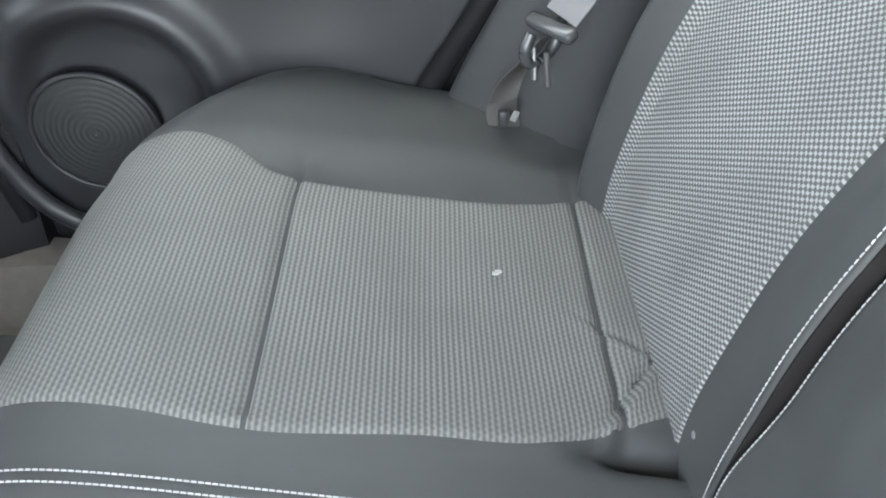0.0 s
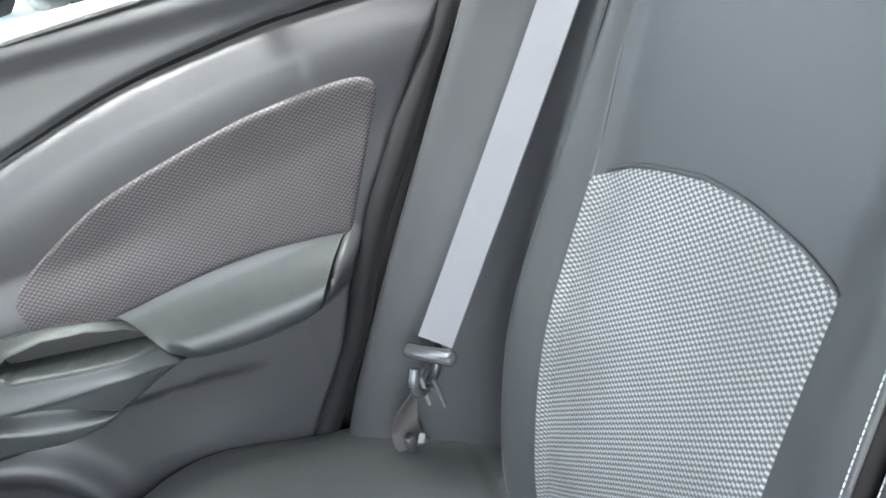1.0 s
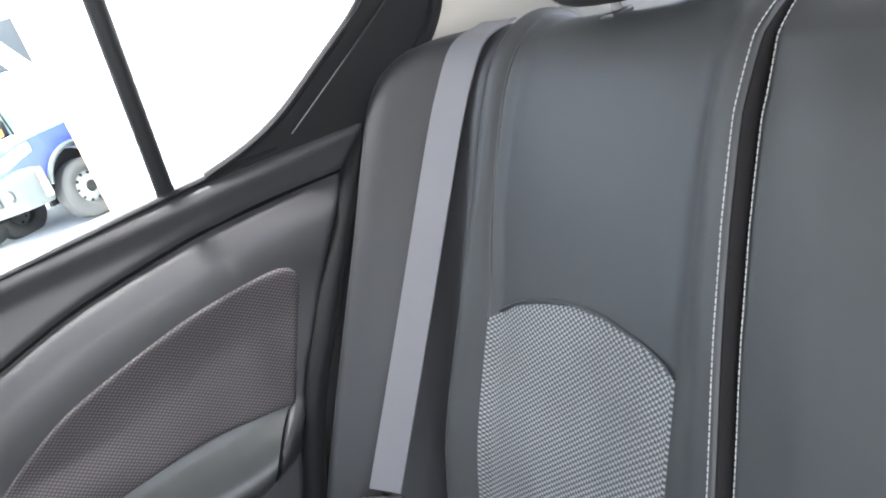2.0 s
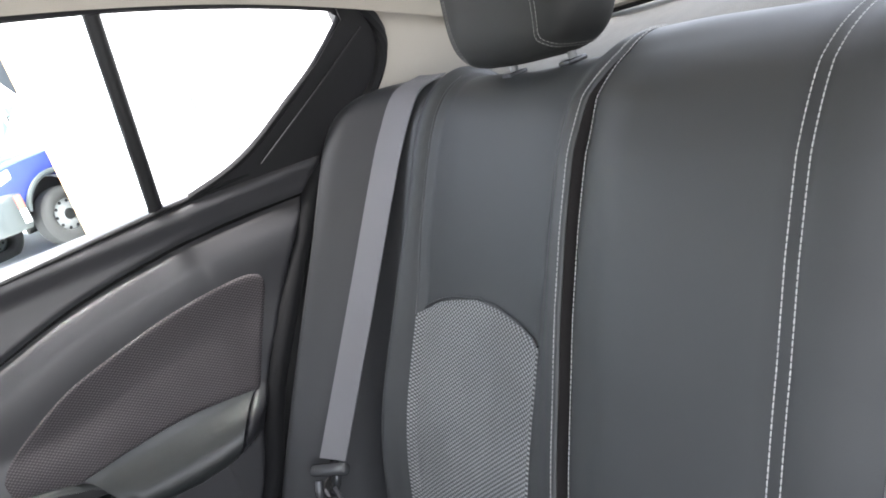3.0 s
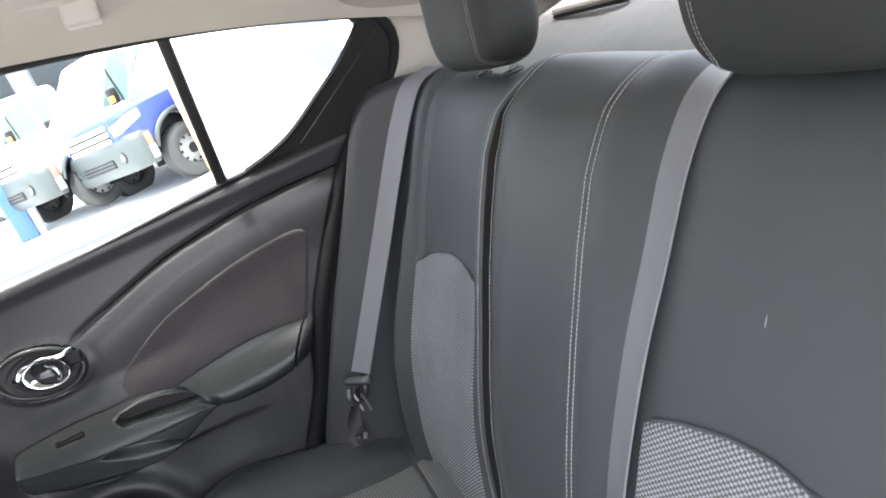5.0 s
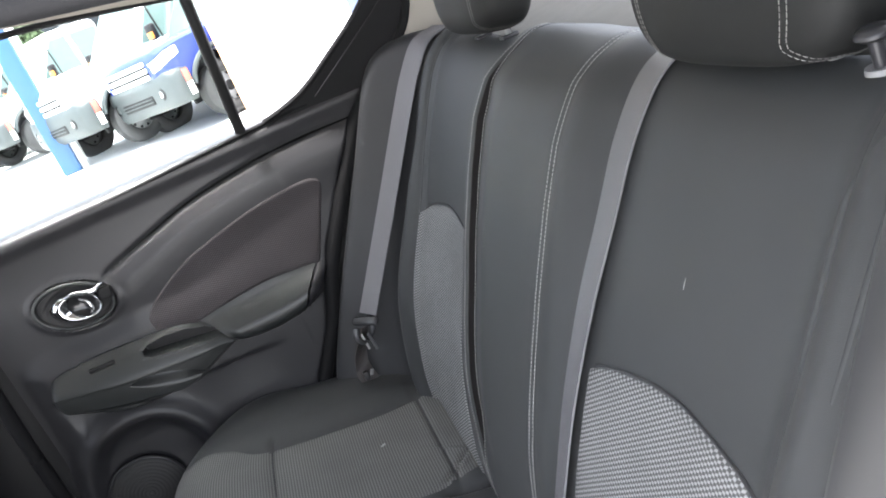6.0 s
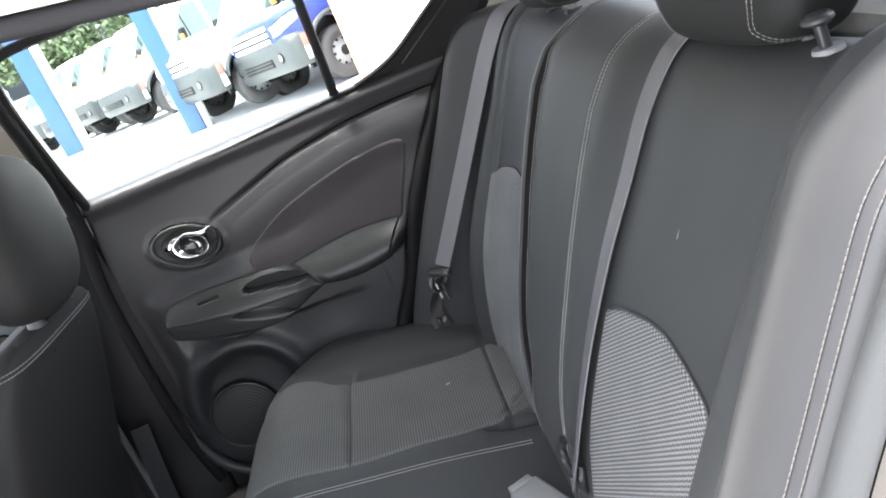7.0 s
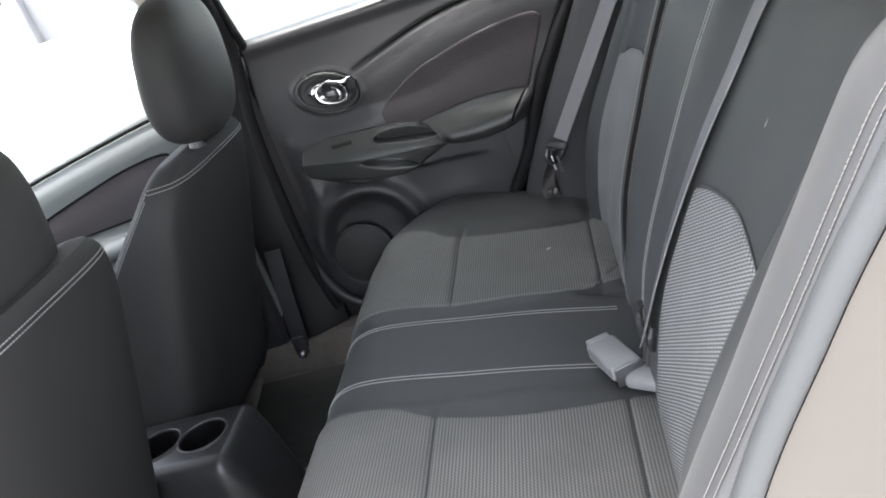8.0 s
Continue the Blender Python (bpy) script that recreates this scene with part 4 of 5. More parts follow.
def console(U_, V_, X_, Z_):
    """A sloping top with a grip pocket, a crease along its front, and a face below it with a finger hollow."""
    xs_ = np.linspace(-0.658, -0.296, 120)
    crest_line = curve([(-0.66, 0.642), (-0.640, 0.640), (-0.60, 0.631), (-0.50, 0.615), (-0.42, 0.607), (-0.36, 0.604), (-0.325, 0.600), (-0.296, 0.591)])
    crest = np.interp(X_, xs_, [crest_line(v) for v in xs_])
    zt_, zb_ = np.interp(X_, xs_, [CON_T(v) for v in xs_]), np.interp(X_, xs_, [CON_B(v) for v in xs_])
    low = np.clip((Z_ - zb_) / np.maximum(crest - zb_, 1e-3), 0, 1)
    high = np.clip((Z_ - crest) / np.maximum(zt_ - crest, 1e-3), 0, 1)
    tall = 0.050 - 0.010 * smooth((-0.50 - X_) / 0.16) - 0.014 * smooth((X_ + 0.36) / 0.07)
    h = np.where(Z_ < crest, tall - 0.003 - 0.011 * (1 - low) ** 1.5, tall * (1 - 0.82 * high ** 1.5) - 0.003 * np.exp(-high / 0.06))
    h = h * np.sqrt(np.clip(1 - (1 - np.clip((Z_ - zb_) / 0.012, 0, 1)) ** 2, 0, 1))
    h = h * np.sqrt(np.clip(1 - (1 - np.clip(np.minimum(U_ / 0.085, (1 - U_) / 0.012), 0, 1)) ** 2, 0, 1))
    # grip pocket, blunt in front and drawn out to a point behind
    up_ = np.interp(X_, [-0.462, -0.455, -0.42, -0.38, -0.345, -0.322], [0.656, 0.661, 0.663, 0.657, 0.644, 0.627])
    dn_ = np.interp(X_, [-0.462, -0.455, -0.40, -0.36, -0.322], [0.648, 0.643, 0.634, 0.627, 0.621])
    inside = np.minimum(np.minimum(up_ - Z_, Z_ - dn_), np.minimum(X_ + 0.464, (-0.320 - X_)) * 0.8)
    pocket = smooth(inside / 0.0022 + 0.3)
    rim_ = np.exp(-((inside + 0.0025) / 0.0022) ** 2)
    slot = smooth(3.0 - 3.0 * np.maximum(np.abs(X_ + 0.545) / 0.026, np.abs(Z_ - 0.663 + 0.06 * (X_ + 0.545)) / 0.0042))
    # finger hollow: an eye with a sharp upper and a soft lower lid
    along, across = (X_ + 0.444) / 0.070, Z_ - 0.5895 + 0.314 * (X_ + 0.444)
    lid = 0.0165 * np.clip(1 - along ** 2, 0, 1)
    hollow = smooth((lid - across) / 0.004 + 0.2) * smooth((across + lid) / (1.7 * lid + 0.002)) * (lid > 0)
    return np.maximum(h + 0.0022 * rim_ - 0.050 * pocket - 0.010 * slot - 0.017 * hollow, -0.015)


part("pull_console", door_patch(CON_T, CON_B, -0.658, -0.296, console, nu=230, nv=150, sink=0.03), PLASTIC_S, rear_door, "moulded pull handle console")
# added black sheet: paints the pocket's shade and covers the cloth behind
part("pocket_shade", door_patch(curve([(-0.460, 0.658), (-0.42, 0.660), (-0.38, 0.654), (-0.345, 0.641), (-0.324, 0.626)]), curve([(-0.460, 0.647), (-0.40, 0.637), (-0.36, 0.630), (-0.324, 0.623)]), -0.460, -0.324, lambda U_, V_, X_, Z_: 0.004 + 0 * U_), BLACK, rear_door, "black sheet for the shade in the pull pocket")
part("switch", box((0.05, 0.006, 0.007), (-0.545, 0.668, 0.6635), 0.002), BLACK, rear_door, "black window switch")
bez = []
for a in np.linspace(0, 2 * math.pi, 41)[:-1]:
    x, z = 0.0700 * math.cos(a), 0.0440 * math.sin(a)
    bez.append((-0.538 + x, 0.696, 0.786 + z - 0.16 * x))
bez.append(bez[0])
part("handle_bezel", tube(bez, 0.0042, 10, 120, up=(0, 1, 0)), PLASTIC_S, rear_door, "oval handle bezel")
cup = door_patch(curve([(-0.607, 0.796), (-0.59, 0.822), (-0.533, 0.828), (-0.48, 0.803), (-0.459, 0.773)]), curve([(-0.607, 0.794), (-0.59, 0.765), (-0.533, 0.740), (-0.48, 0.746), (-0.459, 0.770)]), -0.607, -0.459,
                 lambda U_, V_, X_, Z_: 0.002 - 0.012 * np.clip(1 - ((X_ + 0.533) / 0.07) ** 2 - ((Z_ - 0.783) / 0.04) ** 2, 0, 1))
# darker than the lining: the deep bowl's shade is put into the colour
part("handle_cup", cup, PLASTIC_C, rear_door, "bowl behind the inner handle, shade in its colour")


def lever_ring():
    """A chrome eye, broad as a thumb pad in front and slim behind, with a rounded face."""
    angles = np.linspace(0, 2 * math.pi, 73)
    wide = np.interp(angles, [0, 0.5, 1.2, 2.0, 2.6, math.pi, 3.7, 4.3, 5.0, 5.8, 2 * math.pi], [0.004, 0.005, 0.0065, 0.010, 0.024, 0.034, 0.028, 0.015, 0.010, 0.006, 0.004])
    k = np.linspace(0, 1, 11)
    c, s_ = np.cos(angles)[:, None], np.sin(angles)[:, None]
    x = -0.519 + c * (0.028 + wide[:, None] * k)
    z = 0.783 + s_ * (0.021 + 0.75 * wide[:, None] * k) - 0.16 * (x + 0.517)
    y = 0.6835 - (0.0045 + 0.10 * wide[:, None]) * np.sin(math.pi * k[None, :]) + 0.004 * smooth((-0.56 - x) / 0.02)
    f_ = np.stack((x, y + 0 * c, z), -1)
    return solid(f_, f_ + np.array([0, 0.006, 0]))


lever = part("inner_handle", lever_ring(), CHROME, rear_door, "chrome inner door handle")
part("handle_hook", tube([(-0.545, 0.6815, 0.809), (-0.522, 0.679, 0.8105), (-0.502, 0.678, 0.804), (-0.488, 0.679, 0.8015), (-0.477, 0.682, 0.8055), (-0.471, 0.686, 0.806)], [0.003, 0.0045, 0.0042, 0.0050, 0.0052, 0.003], 12, 50, up=(0, 1, 0)), CHROME, lever, "chrome hook of the handle")
dish = np.array([[(-0.517 + 0.031 * q_ * math.cos(a), 0.6915 - 0.008 * q_ ** 2, 0.783 + 0.023 * q_ * math.sin(a) - 0.16 * 0.031 * q_ * math.cos(a)) for a in np.linspace(0, 2 * math.pi, 41)] for q_ in np.linspace(0.02, 1, 12)])
part("handle_dish", solid(dish, dish + np.array([0, 0.004, 0])), GLOSSY, rear_door, "glossy dished thumb rest")
# chrome strand standing in for the bright reflection on the dish
part("dish_highlight", tube([(-0.522, 0.686, 0.797), (-0.510, 0.684, 0.785), (-0.508, 0.684, 0.770), (-0.514, 0.687, 0.764)], [0.002, 0.0045, 0.005, 0.002], 10, 24, up=(0, 1, 0)), CHROME, rear_door, "chrome strand in place of a highlight in the dish")
part("lock_button", box((0.024, 0.012, 0.022), (-0.474, 0.686, 0.788), 0.003, 3, Matrix.Rotation(radians(12), 4, "Y")), BLACK, rear_door, "black lock button")
part("lower_lip", tube([(-0.738, 0.690, 0.50), (-0.734, 0.688, 0.40), (-0.722, 0.686, 0.335), (-0.690, 0.684, 0.275), (-0.64, 0.682, 0.238), (-0.57, 0.682, 0.218), (-0.48, 0.684, 0.205)], [0.006, 0.011, 0.013, 0.014, 0.014, 0.013, 0.012], 12, 70, up=(0, 1, 0), flat=0.8), PLASTIC, rear_door, "rounded lip round the lower corner")
# loudspeaker
ring = [(-0.603 + 0.080 * math.cos(a), 0.702, 0.366 + 0.080 * math.sin(a)) for a in np.linspace(0, 2 * math.pi, 49)]
part("speaker_ring", tube(ring, 0.004, 10, 120, up=(0, 1, 0)), PLASTIC, rear_door, "round loudspeaker rim")
rr, aa = np.linspace(0.001, 0.078, 60), np.linspace(0, 2 * math.pi, 61)
R_, A_ = np.meshgrid(rr, aa, indexing="ij")
bump_ = 0.0003 * np.sin(R_ * 2 * math.pi / 0.0075) + 0.006 * (1 - (R_ / 0.078) ** 2)
f = np.stack((-0.603 + R_ * np.cos(A_), 0.705 - bump_, 0.366 + R_ * np.sin(A_)), -1)
part("speaker_grille", solid(f, f + np.array([0, 0.012, 0])), GRILLE, rear_door, "ringed black loudspeaker grille")

# window: frame, divider and two panes
WIN = [(-0.695, 0.925), (-0.691, 1.20), (-0.66, 1.268), (-0.49, 1.266), (-0.313, 1.246), (-0.105, 1.209), (0.051, 1.171), (0.185, 1.130), (0.207, 1.118), (0.209, 1.105), (0.157, 1.059), (0.10, 1.022), (0.04, 0.985), (-0.009, 0.965), (-0.069, 0.951), (-0.115, 0.948)]


def on_side(x, z, inset=0.0):
    return (x, side_y(z) + inset, z)


part("window_gasket", merge(tube([on_side(x, z, 0.0) for x, z in WIN[3:15]], 0.0055, 8, 140),
                            tube([on_side(-0.685, 0.93), on_side(-0.690, 1.05), on_side(-0.686, 1.20), on_side(-0.655, 1.262), on_side(-0.49, 1.266)], 0.010, 8, 40)), RUBBER, rear_door, "black window gasket")
part("window_divider", tube([on_side(-0.117, 0.935, 0.006), on_side(-0.096, 1.215, 0.006)], 0.0105, 10, 14, up=(0, 1, 0), flat=0.7), BLACK, rear_door, "black upright divider bar")
part("pane", prism([(-0.70, 0.91), (-0.11, 0.93), (-0.09, 1.22), (-0.49, 1.275), (-0.67, 1.275)], 0.004, "y", 0, 0), GLASS, rear_door, "clear door window")
quarter_trim = [(0.150, 0.949), (0.192, 0.974), (0.232, 1.000), (0.260, 1.042), (0.262, 1.083), (0.233, 1.122), (0.207, 1.122), (0.211, 1.104), (0.157, 1.059), (0.10, 1.022), (0.04, 0.985), (-0.009, 0.965), (-0.069, 0.951), (-0.06, 0.925), (0.148, 0.925)]
bm = bmesh.new()
fr = [bm.verts.new(on_side(x, z, -0.009 if x > 0.1 else -0.001)) for x, z in quarter_trim]
bk = [bm.verts.new(on_side(x, z, 0.03)) for x, z in quarter_trim]
bm.faces.new(fr)
bm.faces.new(bk[::-1])
for i in range(len(fr)):
    bm.faces.new((fr[i], bk[i], bk[(i + 1) % len(fr)], fr[(i + 1) % len(fr)]))
part("quarter_trim", bm, BLACK, rear_door, "black triangular trim behind the quarter window")
part("trim_line", tube([on_side(0.040, 0.958, -0.010), on_side(0.15, 1.028, -0.010), on_side(0.237, 1.087, -0.010)], 0.0013, 6), PLASTIC, rear_door, "moulded line")
part("edge_seal", tube([on_side(0.153, 0.945, -0.008), on_side(0.192, 0.974, -0.008), on_side(0.232, 1.000, -0.008), on_side(0.260, 1.042, -0.008), on_side(0.262, 1.083, -0.008), on_side(0.235, 1.122, -0.008), on_side(0.19, 1.138, -0.008)], 0.0095, 8, 80), RUBBER, rear_door, "black door edge seal")
part("sill_strip", tube([(-0.70, DOOR_Y - 0.004, 0.926), (-0.40, DOOR_Y - 0.005, 0.936), (-0.12, DOOR_Y - 0.005, 0.948), (0.02, DOOR_Y - 0.005, 0.951)], 0.004, 8, 60), RUBBER, rear_door, "rubber strip along the window sill")
for ob in rear_door.children:
    if ob.name.startswith("pane"):
        ob.visible_shadow = False
        for v in ob.data.vertices:
            w = ob.matrix_local @ v.co
            z = v.co.z + 0.2
            v.co.y = side_y(z) + 0.010 - DOOR_Y + (0.004 if v.co.y > -DOOR_Y + 0.002 else 0)
# black gap behind the door's rear edge
gap = [(rear_edge(z) + 0.012, 0.712, z) for z in np.linspace(0.30, 0.95, 12)]
seal = part("door_seal", tube(gap, 0.016, 10, 60), RUBBER)
tagged(seal, "black rubber seal along the rear door opening", "door seal", kind="structure")

sill = part("sill", prism([(-1.9, 0.02), (-0.2, 0.02), (-0.2, 0.22), (-0.55, 0.22), (-0.70, 0.30), (-0.95, 0.30), (-1.9, 0.22)], 0.05, "y", 0.712), BLACK)
tagged(sill, "dark inner sill below the far doors", "door sill", kind="structure")
inner = part("wheel_arch", prism([(-0.36, 0.10), (0.45, 0.10), (0.45, 0.93), (0.15, 0.955), (-0.36, 0.60)], 0.03, "y", 0.735), BLACK)
tagged(inner, "black inner body panel behind the rear seat edge", "body panel", kind="structure")
# far pillar between the doors
us, vs = np.linspace(0, 1, 14), np.linspace(0, 1, 40)
U, V = np.meshgrid(us, vs, indexing="ij")
zz = 0.14 + 0.80 * V
g = np.stack((-0.93 + 0.215 * U + 0.01 * (1 - V), 0.675 + 0.03 * (2 * U - 1) ** 2 - 0.03 * smooth((0.3 - V) / 0.3), zz), -1)
lowp = part("pillar_b", solid(g, g + np.array([0, 0.05, 0])), BLACK)
tagged(lowp, "black lower trim of the middle pillar", "pillar trim", kind="structure")
zz = 0.93 + 0.33 * V
g = np.stack((-0.862 + 0.165 * U, 0.715 - 0.37 * (zz - 0.95) - 0.012 * (1 - (2 * U - 1) ** 2), zz), -1)
upp = part("pillar_b", solid(g, g + np.array([0, 0.05, 0])), PILLAR)
tagged(upp, "beige upper trim of the middle pillar", "pillar trim", kind="structure")
rubber_b = part("door_seal", tube([(-0.722, 0.69, 0.25), (-0.742, 0.685, 0.45), (-0.738, 0.685, 0.75), (-0.712, 0.692, 0.93), (-0.705, 0.645, 1.07), (-0.70, 0.595, 1.20)], 0.014, 10, 60), RUBBER)
tagged(rubber_b, "black rubber seal along the middle pillar", "door seal", kind="structure")
ridge_ob = part("floor_ridge", tube([(-0.945, 0.36, 0.118), (-0.958, 0.41, 0.136), (-0.978, 0.55, 0.140), (-1.000, 0.66, 0.142), (-1.02, 0.70, 0.140)], [0.014, 0.022, 0.024, 0.026, 0.030], 12, 40, flat=0.7), CARPET)
tagged(ridge_ob, "raised brown carpet ridge across the floor", "carpet", kind="structure")
anchor = thing("belt_anchor", "dark front belt strap bolted to the sill", "belt anchor", at=(-0.82, 0.62, 0.18))
part("strap", webbing([(-0.80, 0.630, 0.47), (-0.812, 0.622, 0.36), (-0.822, 0.612, 0.24), (-0.826, 0.610, 0.20)], [(1, 0, 0)] * 4, width=0.042, count=30), BUCKLE, anchor)
part("plate", box((0.034, 0.008, 0.05), (-0.826, 0.604, 0.21), 0.003), BUCKLE, anchor)
part("bolt", tube([(-0.827, 0.600, 0.186), (-0.827, 0.592, 0.186), (-0.827, 0.590, 0.186)], [0.012, 0.011, 0.005], 14, 8), STEEL, anchor, "steel bolt head")

# far front door, beyond the middle pillar
front_door = thing("front_door", "closed front door, lining and armrest coloured as lit by the windows", "car door", at=(-1.4, 0.71, 0.2))


def fd_sill(x):
    return 0.938 + 0.1435 * (np.asarray(x) + 0.99)


def fd_groove(x):
    return 0.850 + 0.165 * (np.asarray(x) + 0.998) - 0.06 * (np.asarray(x) + 1.18) ** 2


Xf, Vf = np.meshgrid(np.linspace(-2.05, -0.86, 90), np.linspace(0, 1, 130), indexing="ij")
Zf = 0.20 + (fd_sill(Xf) - 0.20) * Vf
under = fd_groove(Xf) - Zf
Hf = 0.012 * smooth(under / 0.04) - 0.006 * np.exp(-(under / 0.006) ** 2) - 0.012 * smooth((under - 0.05) / 0.06) - roll(fd_sill(Xf) - Zf, 0.012) - 0.75 * np.maximum(0, -under - 0.004) + 0.05 * smooth((0.60 - Zf) / 0.05)
part("lining", solid(np.stack((Xf, 0.72 - Hf, Zf), -1), np.stack((Xf, Xf * 0 + 0.84, Zf), -1)), FRONTDOOR_LIT, front_door)
FD_T = curve([(-1.62, 0.612), (-1.55, 0.632), (-1.45, 0.664), (-1.356, 0.694), (-1.22, 0.728), (-1.127, 0.749), (-1.05, 0.760), (-0.995, 0.763), (-0.975, 0.748)])
Uc, Vc = np.meshgrid(np.linspace(0, 1, 50), np.linspace(0, 1, 24), indexing="ij")
xc = -1.62 + 0.645 * Uc
zt = np.array([FD_T(v) for v in xc[:, 0]])[:, None]
zb = 0.600 + 0.038 * Uc
f = np.stack((xc + 0.02 * (1 - Vc) * -Uc, 0.708 - 0.004 * np.sin(math.pi * Vc), zb + (zt - zb) * Vc), -1)
part("cloth_panel", solid(f, f + np.array([0, 0.02, 0]), np.stack((f[..., 0], f[..., 2]), -1)), DOORCLOTH, front_door, "dark patterned cloth panel")
# added dark panel, keeps the painted window light off the lower lining
part("lower_panel", box((1.12, 0.06, 0.36), (-1.43, 0.665, 0.34), 0.02, 3), PLASTIC, front_door, "dark panel added over the lower lining")
part("panel_gap", tube([tuple(f[i, -1] + np.array([0, -0.002, 0.001])) for i in range(0, 50, 3)] + [tuple(f[-1, -1]), tuple(f[-1, 12]), tuple(f[-1, 0])], 0.003, 6, 100), JOINT, front_door, "dark joint round the cloth")
part("panel_gap", tube([tuple(f[i, 0] + np.array([0, -0.002, 0])) for i in range(0, 50, 6)], 0.0025, 6, 60), JOINT, front_door)
part("trim_joint", tube([(x, 0.716, float(fd_groove(x))) for x in np.linspace(-1.9, -0.88, 14)], 0.0042, 8, 60), JOINT, front_door, "dark joint under the window trim")
part("armrest", tube([(-1.75, 0.685, 0.545), (-1.5, 0.665, 0.560), (-1.25, 0.66, 0.578), (-1.05, 0.665, 0.592), (-0.96, 0.69, 0.600)], [0.02, 0.038, 0.042, 0.036, 0.012], 14, 60, flat=0.7), FRONTDOOR_LIT, front_door, "smooth padded armrest")


# ---- front seats ----
THREAD_F = plain("light_grey_thread", (0.20, 0.20, 0.20), 0.7, 3000, 0.3, 0.05)


def front_seat(cy, back=0.0, tall=0.575):
    ob = thing("car_seat", "charcoal front seat with pale contrast stitching, shade in its colour", "car seat", group="front seats", at=(-0.75, cy, 0.14))
    # backrest: a closed loft, wide in the middle, rounded at the shoulders
    hs = np.linspace(0, 1, 44)
    nk = 128
    F = []
    for h in hs:
        z = 0.28 + tall * h
        xm = -0.925 + back + 0.215 * h ** 1.05
        half = 0.234 * (1 - 0.05 * h) * (1 - 0.29 * max(0, (h - 0.72) / 0.28) ** 2.4)
        deep = 0.066 * (1 - 0.25 * h)
        end = math.sqrt(max(0.0, 1 - max(0, (h - 0.90) / 0.10) ** 2.5)) if h < 1 else 0.02
        row = []
        for k in range(nk):
            a = 2 * math.pi * k / nk
            c, s_ = math.cos(a), math.sin(a)
            px = math.copysign(abs(c) ** 0.62, c) * deep * end
            py = math.copysign(abs(s_) ** 0.50, s_) * half * (0.86 + 0.14 * end)
            if px < 0:
                px -= 0.10 * float(smooth(np.array((abs(py) - 0.11) / 0.08))) * float(smooth(np.array(h / 0.25))) * float(smooth(np.array((1.0 - h) / 0.45)))
            row.append((xm + px, cy + py, z - (1 - end) * 0.012))
        F.append(row)
    bm = bmesh.new()
    rings = [[bm.verts.new(p) for p in r] for r in F]
    for i in range(len(rings) - 1):
        for k in range(nk):
            bm.faces.new((rings[i][k], rings[i][(k + 1) % nk], rings[i + 1][(k + 1) % nk], rings[i + 1][k]))
    bm.faces.new(rings[0][::-1])
    bm.faces.new(rings[-1])
    part("backrest", bm, COVER_SHADED, ob)
    F = np.array(F)
    for kk, a0 in enumerate((0.715, 0.732)):
        for k in (int(a0 * nk), nk - int(a0 * nk)):
            p = F[8:(41 - kk), k, :]
            n = p - np.stack((-0.925 + back + 0.215 * hs[8:41 - kk] ** 1.05, np.full(33 - kk, cy), p[:, 2]), 1)
            part("stitching", dashes(p + n / np.linalg.norm(n, axis=1)[:, None] * 0.002, n, 0.006, 0.0050, 0.0009), THREAD_F, ob, "pale grey contrast stitching")
        ks = list(range(int(a0 * nk), nk)) + list(range(0, nk - int(a0 * nk) + 1))
        p = F[40, ks, :] * (1 - 0.5 * kk) + F[39, ks, :] * 0.5 * kk
        n = p - np.array([-0.925 + back + 0.215 * hs[40], cy, 0.80])
        n /= np.linalg.norm(n, axis=1)[:, None]
        part("stitching", dashes(p + n * 0.002, n, 0.006, 0.0050, 0.0009), THREAD_F, ob, "pale grey contrast stitching")
    part("cushion", merge(box((0.50, 0.48, 0.16), (-1.16, cy, 0.33), 0.05, 5, Matrix.Rotation(radians(6), 4, "Y")), box((0.46, 0.52, 0.10), (-1.15, cy, 0.24), 0.03, 3)), COVER_SHADED, ob)
    part("side_cover", prism([(-1.35, 0.18), (-0.94, 0.18), (-0.89, 0.27), (-0.90, 0.36), (-1.00, 0.33), (-1.32, 0.30)], 0.03, "y", cy + 0.255, 0.008), PLASTIC, ob, "dark plastic side cover")
    part("side_cover", prism([(-1.35, 0.18), (-0.94, 0.18), (-0.89, 0.27), (-0.90, 0.36), (-1.00, 0.33), (-1.32, 0.30)], 0.03, "y", cy - 0.285, 0.008), PLASTIC, ob, "dark plastic side cover")
    for d in (-0.20, 0.20):
        part("rail", box((0.50, 0.045, 0.035), (-1.235, cy + d, 0.15), 0.012, 3), CARPET, ob, "carpeted seat rail cover")
    # map pocket cord
    part("pocket_cord", tube([(-0.800, cy - 0.17, 0.59), (-0.772, cy - 0.1, 0.575), (-0.768, cy, 0.57), (-0.772, cy + 0.1, 0.575), (-0.800, cy + 0.17, 0.59)], 0.004, 8, 40), COVER, ob)
    return ob


def front_headrest(cy):
    ob = thing("front_headrest", "charcoal front headrest on a chrome post, shade in its colour", "headrest", group="front headrests", at=(-0.70, cy, 0.86))
    part("pad", pad(-0.675, cy, 0.975, 0.122, 0.270, 0.272, lean=10, pinch=1.06, p=2.7, swell=-0.14), COVER_SHADED, ob)
    for d in (-0.065, 0.065):
        part("post", tube([(-0.690, cy + d, 0.79), (-0.684, cy + d, 0.90)], 0.0075, 12), CHROME, ob, "chrome headrest post")
        part("guide", tube([(-0.688, cy + d, 0.838), (-0.687, cy + d, 0.856)], [0.016, 0.012], 14, 6), BUCKLE, ob, "black post guide")
    return ob


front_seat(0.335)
front_headrest(0.335)
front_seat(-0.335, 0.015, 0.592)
# pushed down onto the seat
front_headrest(-0.335).location += Vector((-0.057, 0, -0.060))

